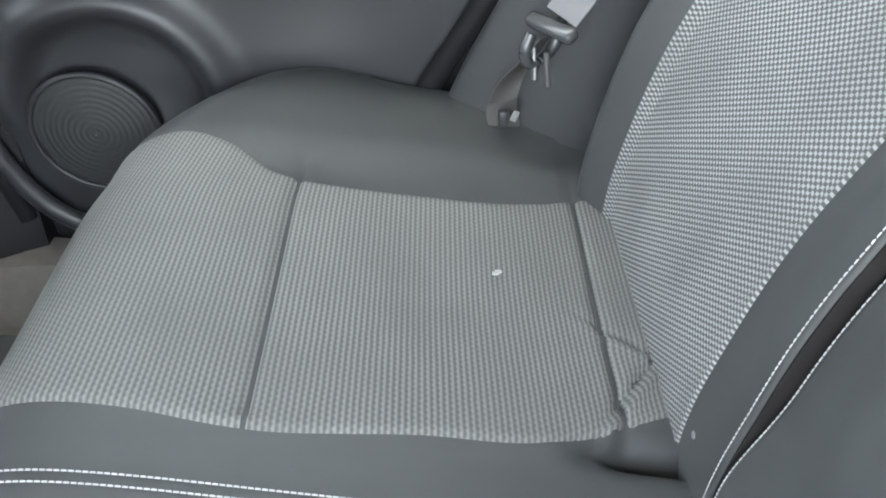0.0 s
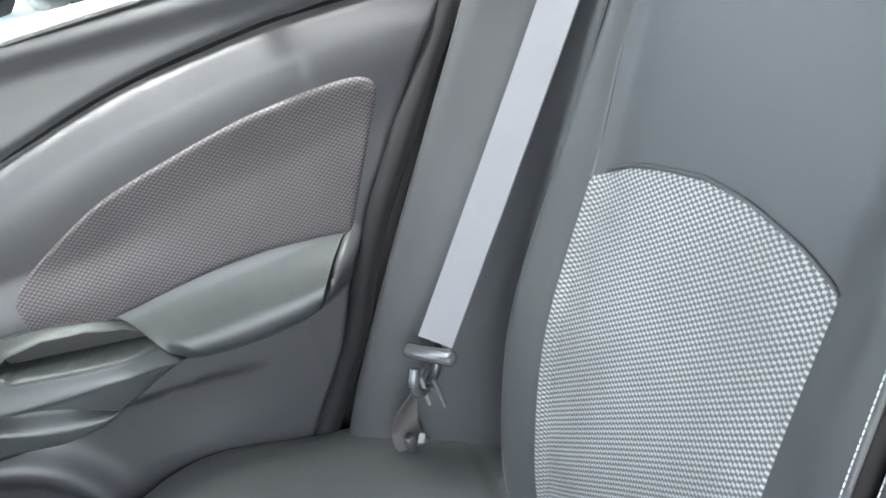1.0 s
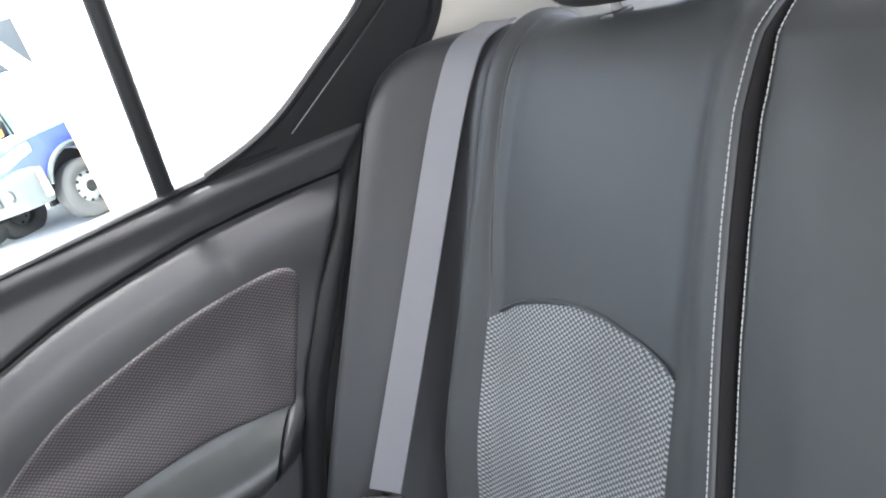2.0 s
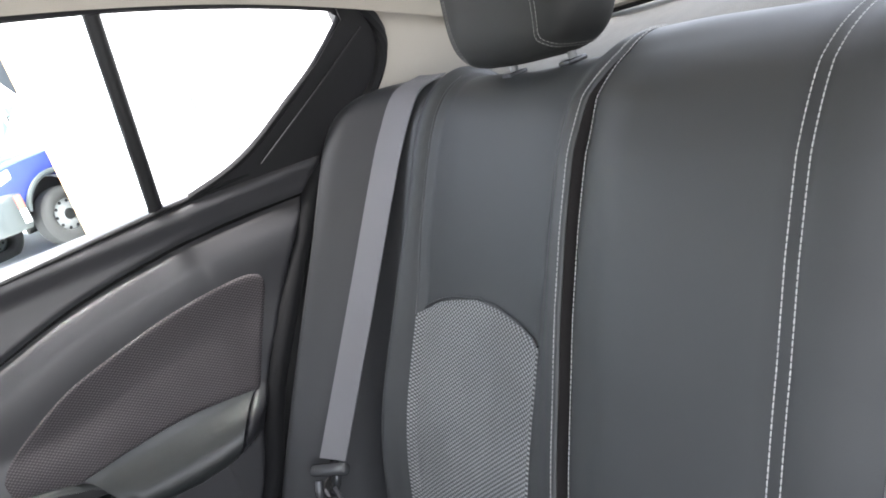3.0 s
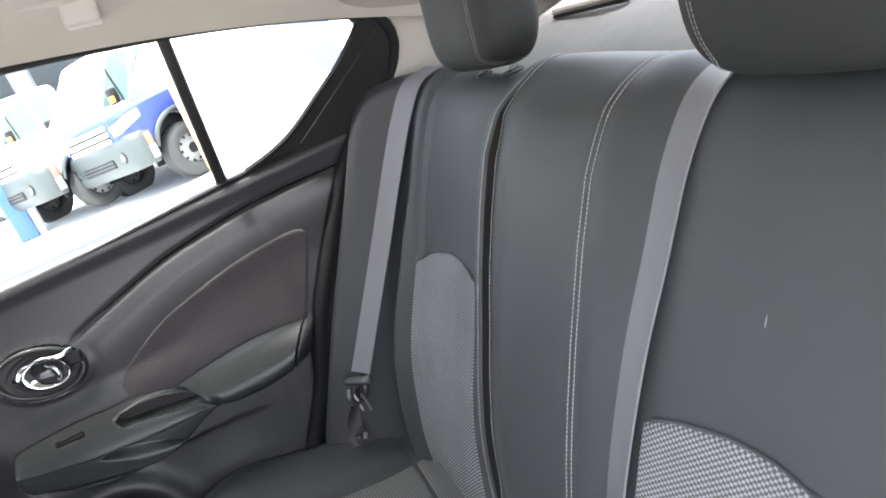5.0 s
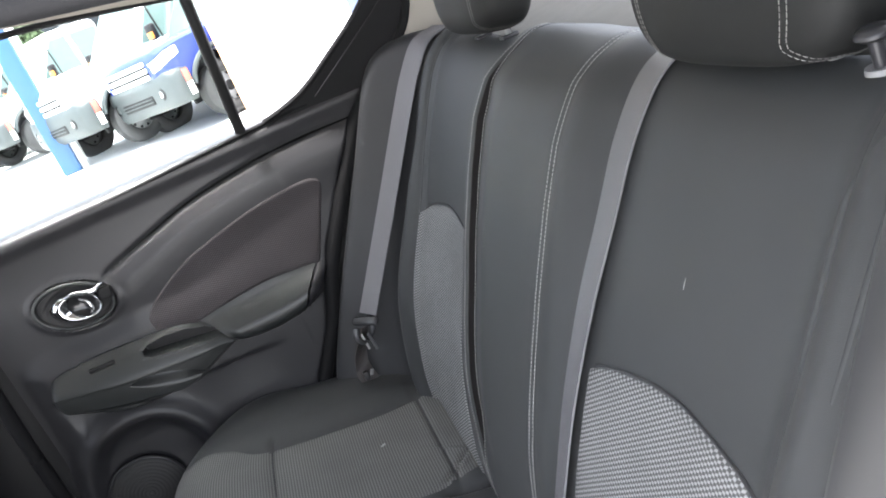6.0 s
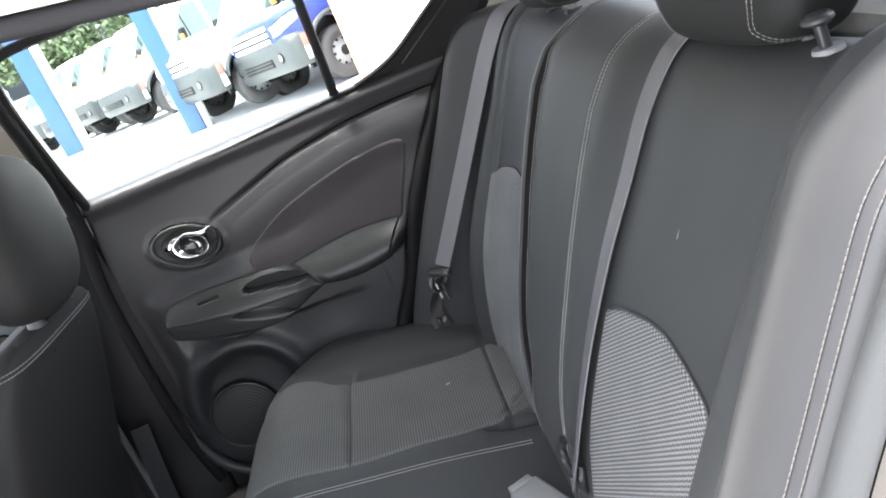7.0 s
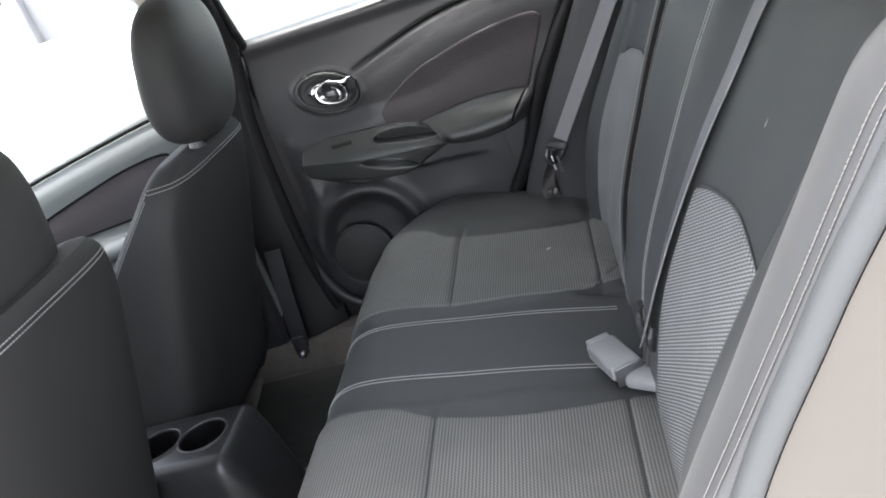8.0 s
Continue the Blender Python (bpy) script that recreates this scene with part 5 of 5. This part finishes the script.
# rear end of the centre console with two cup holders
con = thing("centre_console", "dark grey plastic console end with round cup holders", "console", at=(-0.85, 0, 0.22))
us, ws = np.linspace(-1.05, -0.64, 190), np.linspace(-0.095, 0.095, 110)
Uc, Wc = np.meshgrid(us, ws, indexing="ij")
topz = 0.392 - 0.25 * smooth((Uc + 0.735) / 0.10) ** 1.0 - roll(0.095 - np.abs(Wc), 0.030)
hole = np.zeros_like(Uc)
for hx in (-0.79, -0.885):
    rr_ = np.sqrt((Uc - hx) ** 2 + Wc ** 2)
    hole = np.maximum(hole, smooth((0.0455 - rr_) / 0.003))
topz = topz - 0.12 * hole
Wt = Wc * (1 - 0.32 * smooth((Uc + 0.745) / 0.10))
f = np.stack((Uc, Wt, topz), -1)
part("housing", solid(f, np.stack((Uc, Wt * 1.05, Uc * 0 + 0.13), -1)), PLASTIC_C, con)
for hx in (-0.79, -0.885):
    # black shell in each hole, added to paint its deep shade
    g = np.array([[(hx + r_ * math.cos(a), r_ * math.sin(a), z_) for a in np.linspace(0, 2 * math.pi, 41)] for r_, z_ in ((0.0445, 0.389), (0.0445, 0.34), (0.042, 0.288), (0.002, 0.286))])
    part("cup_shade", solid(g, g * np.array([1, 1, 1]) - np.array([0, 0, 0.002])), BLACK, con, "black shell for the shade in the cup well")
    part("cup_rim", tube([(hx + 0.047 * math.cos(a), 0.047 * math.sin(a), 0.392) for a in np.linspace(0, 2 * math.pi, 37)], 0.003, 8, 80), PLASTIC, con)

# ---- unseen near side, added to close the cabin and shade the front seats ----
near_front = part("wall_near", prism([(-2.0, 0.0), (-0.86, 0.0), (-0.86, 0.92), (-2.0, 0.88)], 0.06, "y", -0.78, 0.01), PLASTIC)
tagged(near_front, "unseen dark panel closing off the near front door side", "car door", kind="structure")
us, vs = np.linspace(0, 1, 8), np.linspace(0, 1, 30)
U, V = np.meshgrid(us, vs, indexing="ij")
zz = 0.05 + 1.2 * V
g = np.stack((-0.90 + 0.12 * U, -0.72 + 0.34 * np.maximum(0, zz - 0.95), zz), -1)
nearp = part("pillar_b", solid(g, g + np.array([0, -0.05, 0])), BLACK)
tagged(nearp, "unseen dark panel in place of the near middle pillar", "pillar trim", kind="structure")
# unseen block in the dashboard's place, added to close the front
dash = part("dashboard", prism([(-2.1, 0.05), (-1.75, 0.05), (-1.70, 0.60), (-1.78, 0.82), (-2.3, 0.90), (-2.3, 0.05)], 1.44, "y", -0.72, 0.03), PLASTIC)
tagged(dash, "unseen dark block closing the front of the cabin", "dashboard", kind="structure")

# ---- near side of the door opening ----
us, vs = np.linspace(-2.0, 0.30, 50), np.linspace(0, 1, 10)
zr = lambda x: 1.138 - 0.17 * (x + 0.1) - 0.10 * max(0, x + 0.1) ** 2 - 0.2 * max(0, -0.7 - x) ** 2
# the rail's top flares outwards, out of view, to shade the near bolster
g = np.array([[(x, -0.612 - 0.02 * v - 0.04 * v * v, zr(x) + 0.012 + 0.10 * v) for v in vs] for x in us])
rail_ob = part("roof_rail", solid(g, g + np.array([0, 0.05, 0])), PILLAR)
tagged(rail_ob, "pale trim along the roof edge over the open door", "roof rail", kind="structure")
tube_ob = part("door_seal", tube([(x, -0.605, zr(x) + 0.006) for x in np.linspace(-1.9, 0.30, 14)], 0.0062, 10, 80), RUBBER)
tagged(tube_ob, "black rubber seal along the roof edge", "door seal", kind="structure")
edge_line = [(0.36, -0.72, 1.13), (0.228, -0.73, 1.02), (0.133, -0.732, 0.882), (0.090, -0.732, 0.806), (0.049, -0.732, 0.728), (0.0, -0.732, 0.61), (-0.05, -0.732, 0.48), (-0.14, -0.73, 0.36), (-0.3, -0.73, 0.25), (-0.65, -0.73, 0.21)]
t2 = part("door_seal", tube(edge_line, 0.010, 12, 120), SEAL)
tagged(t2, "blue-grey rubber seal round the open rear door", "door seal", kind="structure")
q = spline(edge_line, 70)
g = np.array([[(p[0] + 0.0075 + 0.30 * k, p[1] - 0.006 - 0.05 * roll(np.array(0.30 - 0.30 * k), 0.1) / 0.1 - 0.02 * k, p[2] - 0.005 - 0.07 * k) for k in np.linspace(0, 1, 16)] for p in q])
body = part("body_side", solid(g, g + np.array([0.0, 0.03, -0.01])), PAINT)
tagged(body, "champagne painted body edge of the rear door opening", "car body", kind="structure")


# ---- the yard outside ----
def yard(y):
    return np.interp(y, [-60, -3, 1, 11, 16, 30, 180], [-0.5, -0.22, -0.22, 0.19, 0.50, 0.80, 0.80])


gx = np.linspace(-120, 120, 50)
gy = np.concatenate((np.linspace(-60, -4, 10), np.linspace(-3, 32, 90), np.linspace(34, 180, 20)))
X, Y = np.meshgrid(gx, gy, indexing="ij")
Zg = yard(Y)
ground = part("ground", solid(np.stack((X, Y, Zg), -1), np.stack((X, Y, Zg - 0.3), -1)), CONCRETE)
tagged(ground, "pale sunlit concrete yard sloping up from the car", "ground", kind="structure")


def disc(x, y, z, r, w, sides=32):
    return tube([(x, y, z), (x, y + w, z)], r, sides, 2, up=(0, 0, 1))


def lathe(profile, steps=36):
    """A wheel part turned about the y axis from pairs (radius, y)."""
    bm = bmesh.new()
    rings = []
    for k in range(steps):
        a = 2 * math.pi * k / steps
        rings.append([bm.verts.new((r_ * math.cos(a), y_, r_ * math.sin(a))) for r_, y_ in profile])
    n = len(profile)
    for k in range(steps):
        p, q = rings[k], rings[(k + 1) % steps]
        for i in range(n - 1):
            bm.faces.new((p[i], p[i + 1], q[i + 1], q[i]))
    return bm


def pickup(paint, cab_paint, lower, label):
    """A double-cab pickup, nose towards -x, standing on z = 0, its front axle at the origin."""
    ob = thing("pickup_truck", label, "pickup truck", group="parked pickups")

    def half(x):
        return np.interp(x, [-0.93, -0.90, -0.84, -0.74, -0.58, -0.3, 0.5, 3.8, 4.1], [0.60, 0.68, 0.77, 0.84, 0.885, 0.905, 0.91, 0.91, 0.89])

    def top(x):
        return np.interp(x, [-0.93, -0.90, -0.84, -0.7, -0.3, 0.40, 0.55, 2.5, 2.54, 4.1], [0.96, 1.03, 1.08, 1.12, 1.16, 1.20, 1.20, 1.17, 1.13, 1.13])

    def low(x):
        x = np.asarray(x, float)
        z = np.interp(x, [-0.93, -0.5, 0.47, 0.55, 2.7, 4.1], [0.62, 0.58, 0.44, 0.42, 0.42, 0.58])
        for wx in (0.0, 3.19):
            z = np.maximum(z, 0.40 + np.sqrt(np.maximum(0, 0.47 ** 2 - (x - wx) ** 2)) * (np.abs(x - wx) < 0.47))
        return z

    def shell(x0, x1, count):
        """Body between two stations: upright sides with a soft waist, rounded shoulders, a crowned top."""
        t = np.linspace(-1, 1, 41)
        X_, T_ = np.meshgrid(np.linspace(x0, x1, count), t, indexing="ij")
        w, zt_, zb_ = half(X_), top(X_), low(X_)
        across = np.clip(np.abs(T_) / 0.45, 0, 1)
        corner = smooth((across - 0.86) / 0.14)
        y_ = np.where(np.abs(T_) < 0.45, across * w * 0.985, w * (0.985 + 0.02 * np.sin(math.pi * np.clip((np.abs(T_) - 0.45) / 0.55, 0, 1))))
        down = np.clip((np.abs(T_) - 0.45) / 0.55, 0, 1)
        z_ = np.where(np.abs(T_) < 0.45, zt_ + 0.03 * (1 - across ** 2) - 0.045 * corner, (zt_ - 0.045) + (zb_ - zt_ + 0.045) * down)
        g_ = np.stack((X_, np.sign(T_) * y_, z_), -1)
        inner = g_ * np.array([1, 0.9, 1])
        inner[..., 2] = np.minimum(inner[..., 2] - 0.02, zt_ - 0.06)
        return solid(g_, inner)

    part("bonnet", shell(-0.93, 0.50, 60), paint, ob)
    part("cab_side", shell(0.505, 2.50, 40), paint, ob)
    part("bed", shell(2.53, 4.12, 50), paint, ob)

    def lean(z):
        k = np.clip((np.asarray(z, float) - 1.12) / 0.90, 0, 1)
        return 0.42 + 0.72 * k ** 1.1, 2.50 - 0.20 * k, 0.87 - 0.17 * k

    # cab above the waist: rounded rings, closed over the roof
    bm = bmesh.new()
    rings = []
    for z, shrink in [(v, 1.0) for v in np.linspace(1.12, 1.92, 12)] + [(1.98, 0.975), (2.015, 0.92), (2.035, 0.80), (2.04, 0.02)]:
        a, b, w = [float(v) for v in lean(min(z, 1.96))]
        cx, hx = (a + b) / 2, (b - a) / 2
        ring = []
        for q_ in np.linspace(0, 2 * math.pi, 60, endpoint=False):
            c, s_ = math.cos(q_), math.sin(q_)
            ring.append(bm.verts.new((cx + hx * shrink * math.copysign(abs(c) ** 0.22, c), w * shrink * math.copysign(abs(s_) ** 0.22, s_), z)))
        rings.append(ring)
    for i in range(len(rings) - 1):
        for k in range(60):
            bm.faces.new((rings[i][k], rings[i][(k + 1) % 60], rings[i + 1][(k + 1) % 60], rings[i + 1][k]))
    bm.faces.new(rings[-1])
    part("cab_top", bm, cab_paint, ob)

    def pane_grid(xa, xb, za, zb, sy):
        U_, V_ = np.meshgrid(np.linspace(0, 1, 8), np.linspace(0, 1, 10), indexing="ij")
        z_ = za + (zb - za) * V_
        a, b = xa(z_), xb(z_)
        x_ = a + (b - a) * U_
        y_ = sy * (lean(z_)[2] + 0.004)
        g_ = np.stack((x_, y_, z_), -1)
        return solid(g_, g_ - np.array([0, sy * 0.02, 0]))

    for sy in (-1, 1):
        part("side_window", pane_grid(lambda z: lean(z)[0] + 0.13, lambda z: z * 0 + 1.48, 1.20, 1.86, sy), CARDARK, ob, "greenish side glass")
        part("side_window", pane_grid(lambda z: z * 0 + 1.58, lambda z: lean(z)[1] - 0.14, 1.20, 1.86, sy), CARDARK, ob, "greenish side glass")
        part("window_post", box((0.03, 0.012, 0.64), (0.98, sy * 0.806, 1.50), 0.005, 2, Matrix.Rotation(radians(sy * 10), 4, "X")), BLACK, ob, "black upright of the quarter light")
        mirror = part("mirror", box((0.10, 0.20, 0.24), (0.74, sy * 1.01, 1.30), 0.04, 3), BLACK, ob, "black door mirror")
        part("mirror_lamp", box((0.03, 0.14, 0.10), (0.69, sy * 1.03, 1.25), 0.012), ORANGE, mirror, "orange mirror repeater")
        wx = np.linspace(-0.915, -0.50, 16)
        U_, V_ = np.meshgrid(wx, np.linspace(0, 1, 8), indexing="ij")
        z0 = np.interp(U_, [-0.915, -0.5], [0.84, 0.95])
        z1 = np.interp(U_, [-0.915, -0.75, -0.5], [0.97, 1.04, 1.07])
        g_ = np.stack((U_ - 0.006, sy * (half(U_) * 0.99 + 0.014 * np.sin(math.pi * V_) + 0.004), z0 + (z1 - z0) * V_), -1)
        lamp_ = part("headlight", solid(g_, g_ - np.array([0, sy * 0.05, 0])), CARWHITE, ob, "clear wrap-round headlight")
        mirror_ = part("reflector", lathe([(0.055, 0), (0.05, 0.006), (0.0005, 0.008)], 20), STEEL, lamp_)
        mirror_.data.transform(Matrix.Translation((-0.80, sy * 0.825, 0.93)) @ Matrix.Rotation(radians(-sy * 60), 4, "Z"))
        part("wheel_arch", tube([(0.49 * math.cos(a), sy * 0.915, 0.40 + 0.49 * math.sin(a)) for a in np.linspace(0.05, math.pi - 0.25, 13)], 0.035, 8, 40, up=(0, 1, 0)), lower, ob, "flared grey wheel arch")
        part("arch_liner", prism([(0.46 * math.cos(a), 0.40 + 0.46 * math.sin(a)) for a in np.linspace(-0.3, math.pi + 0.3, 16)], 0.05, "y", sy * 0.62 - (0.05 if sy < 0 else 0), 0), BLACK, ob, "black wheel housing")
        marker = part("marker", box((0.11, 0.02, 0.17), (-0.60, sy * 0.935, 0.67), 0.004), RED, ob, "red reflective strip")
        part("white_strip", box((0.11, 0.02, 0.17), (-0.60, sy * 0.935, 0.495), 0.004), WHITE, marker, "white reflective strip")
        fog = part("fog_light", tube([(-0.955, sy * 0.60, 0.56), (-0.90, sy * 0.60, 0.56)], 0.085, 24, 3), BLACK, ob, "round black fog lamp recess")
        part("fog_lens", tube([(-0.962, sy * 0.60, 0.56), (-0.955, sy * 0.60, 0.56)], 0.045, 20, 3), STEEL, fog)
        part("sill", box((2.0, 0.12, 0.10), (1.55, sy * 0.86, 0.39), 0.03), BLACK, ob)
        for hx_ in (1.30, 2.28):
            part("door_handle", box((0.16, 0.03, 0.035), (hx_, sy * 0.925, 1.04), 0.012), lower, ob)
    Y_, V_ = np.meshgrid(np.linspace(-0.70, 0.70, 16), np.linspace(0, 1, 10), indexing="ij")
    z_ = 1.22 + 0.66 * V_
    g_ = np.stack((lean(z_)[0] - 0.012 + 0.02 * (Y_ / 0.7) ** 4, Y_ * (1 - 0.14 * V_), z_), -1)
    part("windscreen", solid(g_, g_ + np.array([0.03, 0, 0])), CARDARK, ob, "greenish windscreen")
    # bumper wrapping round the nose
    run = [(-0.50, -0.915), (-0.66, -0.925), (-0.80, -0.89), (-0.90, -0.80), (-0.955, -0.60), (-0.985, -0.30), (-0.99, 0.0), (-0.985, 0.30), (-0.955, 0.60), (-0.90, 0.80), (-0.80, 0.89), (-0.66, 0.925), (-0.50, 0.915)]
    path_ = spline(run, 70)
    zs_, out_ = np.array([0.34, 0.40, 0.48, 0.60, 0.70, 0.77, 0.81]), np.array([-0.08, -0.015, 0.0, 0.005, 0.0, -0.02, -0.07])
    out2 = np.stack((path_[:, 0] + 0.35, path_[:, 1]), 1)
    out2 /= np.linalg.norm(out2, axis=1)[:, None]
    g_ = np.stack((path_[:, None, 0] + out2[:, None, 0] * out_, path_[:, None, 1] + out2[:, None, 1] * out_, zs_[None, :] + 0 * path_[:, :1]), -1)
    inner_ = g_.copy()
    inner_[..., :2] -= out2[:, None, :] * 0.10
    part("bumper", solid(g_, inner_), lower, ob, "grey plastic front bumper")
    intake = part("intake", box((0.06, 0.84, 0.13), (-0.972, 0, 0.53), 0.025, 3), BLACK, ob)
    for k in range(2):
        part("intake_bar", box((0.02, 0.80, 0.014), (-1.006, 0, 0.51 + 0.045 * k), 0.004), lower, intake)
    grille = part("grille", box((0.05, 1.02, 0.25), (-0.925, 0, 0.905), 0.03, 3), BLACK, ob)
    for k in range(3):
        part("grille_bar", box((0.05, 1.04, 0.060), (-0.945, 0, 0.815 + 0.09 * k), 0.018, 3), cab_paint, grille, "white grille bar")
    for wx in (0.0, 3.19):
        for sy in (-1, 1):
            w = part("wheel", lathe([(0.20, -0.10), (0.245, -0.13), (0.33, -0.125), (0.37, -0.09), (0.38, 0.0), (0.37, 0.09), (0.33, 0.125), (0.245, 0.13), (0.20, 0.10)]), TYRE, ob, "black tyre")
            w.data.transform(Matrix.Translation((wx, sy * 0.80, 0.38)))
            rim = lathe([(0.245, -0.12), (0.225, -0.10), (0.20, -0.075), (0.12, -0.10), (0.07, -0.115), (0.05, -0.13), (0.0005, -0.13)])
            cap = lathe([(0.075, -0.115), (0.07, -0.132), (0.04, -0.138), (0.0005, -0.138)])
            if sy > 0:
                for b_ in (rim, cap):
                    bmesh.ops.transform(b_, matrix=Matrix.Rotation(math.pi, 4, "Z"), verts=b_.verts)
            holes = [tube([(0.172 * math.cos(a), -0.092, 0.172 * math.sin(a)), (0.172 * math.cos(a), -0.080, 0.172 * math.sin(a))], 0.021, 8, 3) for a in np.linspace(0, 2 * math.pi, 10, endpoint=False)]
            if sy > 0:
                for b_ in holes:
                    bmesh.ops.transform(b_, matrix=Matrix.Rotation(math.pi, 4, "Z"), verts=b_.verts)
            for o_ in [part("rim", rim, RIM, w, "grey steel rim"), part("hub_cap", cap, BLACK, w)] + [part("rim_hole", b_, BLACK, w) for b_ in holes]:
                o_.data.transform(Matrix.Translation((wx, sy * 0.80, 0.38)))
    # short nose, body set high over the wheels
    for o_ in ob.children_recursive:
        if o_.type == "MESH" and not o_.name.startswith(("wheel.", "rim", "hub")) and o_.name != "wheel":
            for v in o_.data.vertices:
                if v.co.x < -0.45:
                    v.co.x = -0.45 + (v.co.x + 0.45) * 0.75
                v.co.z += 0.06
    return ob


blue_truck = pickup(CARBLUE, CARWHITE, CARSILVER, "blue and white pickup truck with grey bumper parked in the yard")
TURN = 36
blue_truck.matrix_basis = pose(-0.79, 11.5, 0.20, 0, 0, TURN)
white_truck = pickup(CARWHITE, CARWHITE, CARSILVER, "white pickup truck with grey bumper parked in the yard")
white_truck.matrix_basis = pose(-2.15, 12.5, 0.28, 0, 0, TURN)
for x, y in ((-4.5, 17.0), (-6.0, 19.2), (-7.5, 21.4), (-9.1, 23.6), (-10.7, 25.8)):
    copy_thing(white_truck, pose(x, y, float(yard(y)), 0, 0, TURN + 4))


def post(x, y, w, h):
    ob = thing("steel_post", "blue painted steel post with white edge", "post", group="blue posts", at=(x, y, float(yard(y))))
    z = float(yard(y))
    part("shaft", box((w, w, h), (x, y, z + h / 2), 0.02), POSTBLUE, ob)
    part("edge_strip", box((w * 0.35, w * 0.6, h), (x + w * 0.66, y + 0.03, z + h / 2), 0.01), WHITE, ob, "white painted edge")
    return ob


post(-2.90, 12.2, 0.27, 5.6)
post(-6.55, 17.2, 0.39, 6.0)

# white wall at the side of the yard, with a blue sign
hall = thing("white_building", "white rendered building with a peach edge and blue sign", "building", at=(2.0, 10.0, 0.2))
part("wall", box((4.6, 1.6, 6.0), (2.18, 10.4, 3.0), 0.03), WHITE, hall)
part("corner_edge", box((0.10, 0.10, 6.0), (-0.14, 9.60, 3.0), 0.02), plain("peach_paint", (0.75, 0.42, 0.22), 0.6, 30, 0.1, 0.1), hall, "peach painted corner edge")
part("sign", box((0.42, 0.04, 1.05), (1.70, 9.56, 1.33), 0.01), plain("pale_blue_sign", (0.070, 0.100, 0.19), 0.5, 30, 0.1, 0.1), hall, "pale blue sign panel")
part("sign_tail", box((0.3, 0.04, 0.5), (1.36, 9.57, 1.4), 0.01, 2, Matrix.Rotation(radians(30), 4, "Y")), plain("paler_blue_sign", (0.13, 0.165, 0.24), 0.5, 30, 0.1, 0.1), hall, "paler blue shape")

# hall across the yard
far_hall = thing("workshop_hall", "grey workshop hall with dark open bays across the yard", "building", at=(-10, 34, 0.8))
part("upper_wall", box((60, 1.0, 3.0), (-14, 34, 8.6), 0.05), GREYWALL, far_hall)
part("beam", box((60, 0.4, 0.6), (-14, 33.3, 7.0), 0.04), YELLOW, far_hall, "yellow steel beam")
part("back_wall", box((60, 0.6, 6.0), (-14, 38, 3.8), 0.05), DARKWALL, far_hall, "dark interior wall")
part("plinth", box((60, 0.8, 2.0), (-14, 34, 1.8), 0.05), GREYWALL, far_hall)
for k in range(9):
    part("column", box((0.7, 0.8, 7.0), (-38 + 5.5 * k, 33.5, 4.2), 0.05), GREYWALL, far_hall)
brace = thing("steel_brace", "white sloping steel brace beside the yard", "brace", at=(-0.6, 14, 0.4))
part("bar", tube([(-2.2, 14.5, 5.6), (-0.2, 14.5, 2.2), (0.6, 14.5, 0.9)], 0.14, 8), WHITE, brace)


def tree(x, y, h, seed):
    rng = np.random.default_rng(seed)
    z0 = float(yard(y))
    ob = thing("tree", "small leafy green tree behind the parked cars", "tree", group="trees", at=(x, y, z0))
    part("trunk", merge(tube([(x, y, z0), (x + 0.1, y, z0 + h * 0.5), (x - 0.1, y, z0 + h * 0.8)], [0.14, 0.09, 0.04], 8),
                        *[tube([(x, y, z0 + h * 0.4), (x + dx, y + dy, z0 + h * 0.7)], [0.06, 0.02], 6) for dx, dy in ((0.8, 0.2), (-0.7, 0.3), (0.1, -0.7), (-0.3, 0.8))]), plain("bark", (0.10, 0.08, 0.06), 0.9, 20, 0.5, 0.2), ob)
    verts, faces = [], []
    for _ in range(5200):
        d = rng.normal(size=3)
        d /= np.linalg.norm(d)
        c = np.array([x, y, z0 + h * 0.72]) + d * np.array([1.5, 1.5, 1.2]) * rng.uniform(0.35, 1.0) * (1 + 0.3 * math.sin(5 * d[0] + 3 * d[2]))
        a, b = rng.normal(size=3) * 0.055, rng.normal(size=3) * 0.055
        i = len(verts)
        verts += [tuple(c - a), tuple(c + b), tuple(c + a), tuple(c - b)]
        faces.append((i, i + 1, i + 2, i + 3))
    me = bpy.data.meshes.new("crown")
    me.from_pydata(verts, [], faces)
    part("crown", me, LEAF, ob)
    return ob


for i, (x, y, h) in enumerate(((-6.5, 30, 4.2), (-12.5, 29, 4.6), (-9.5, 30, 3.6))):
    tree(x, y, h, 20 + i)
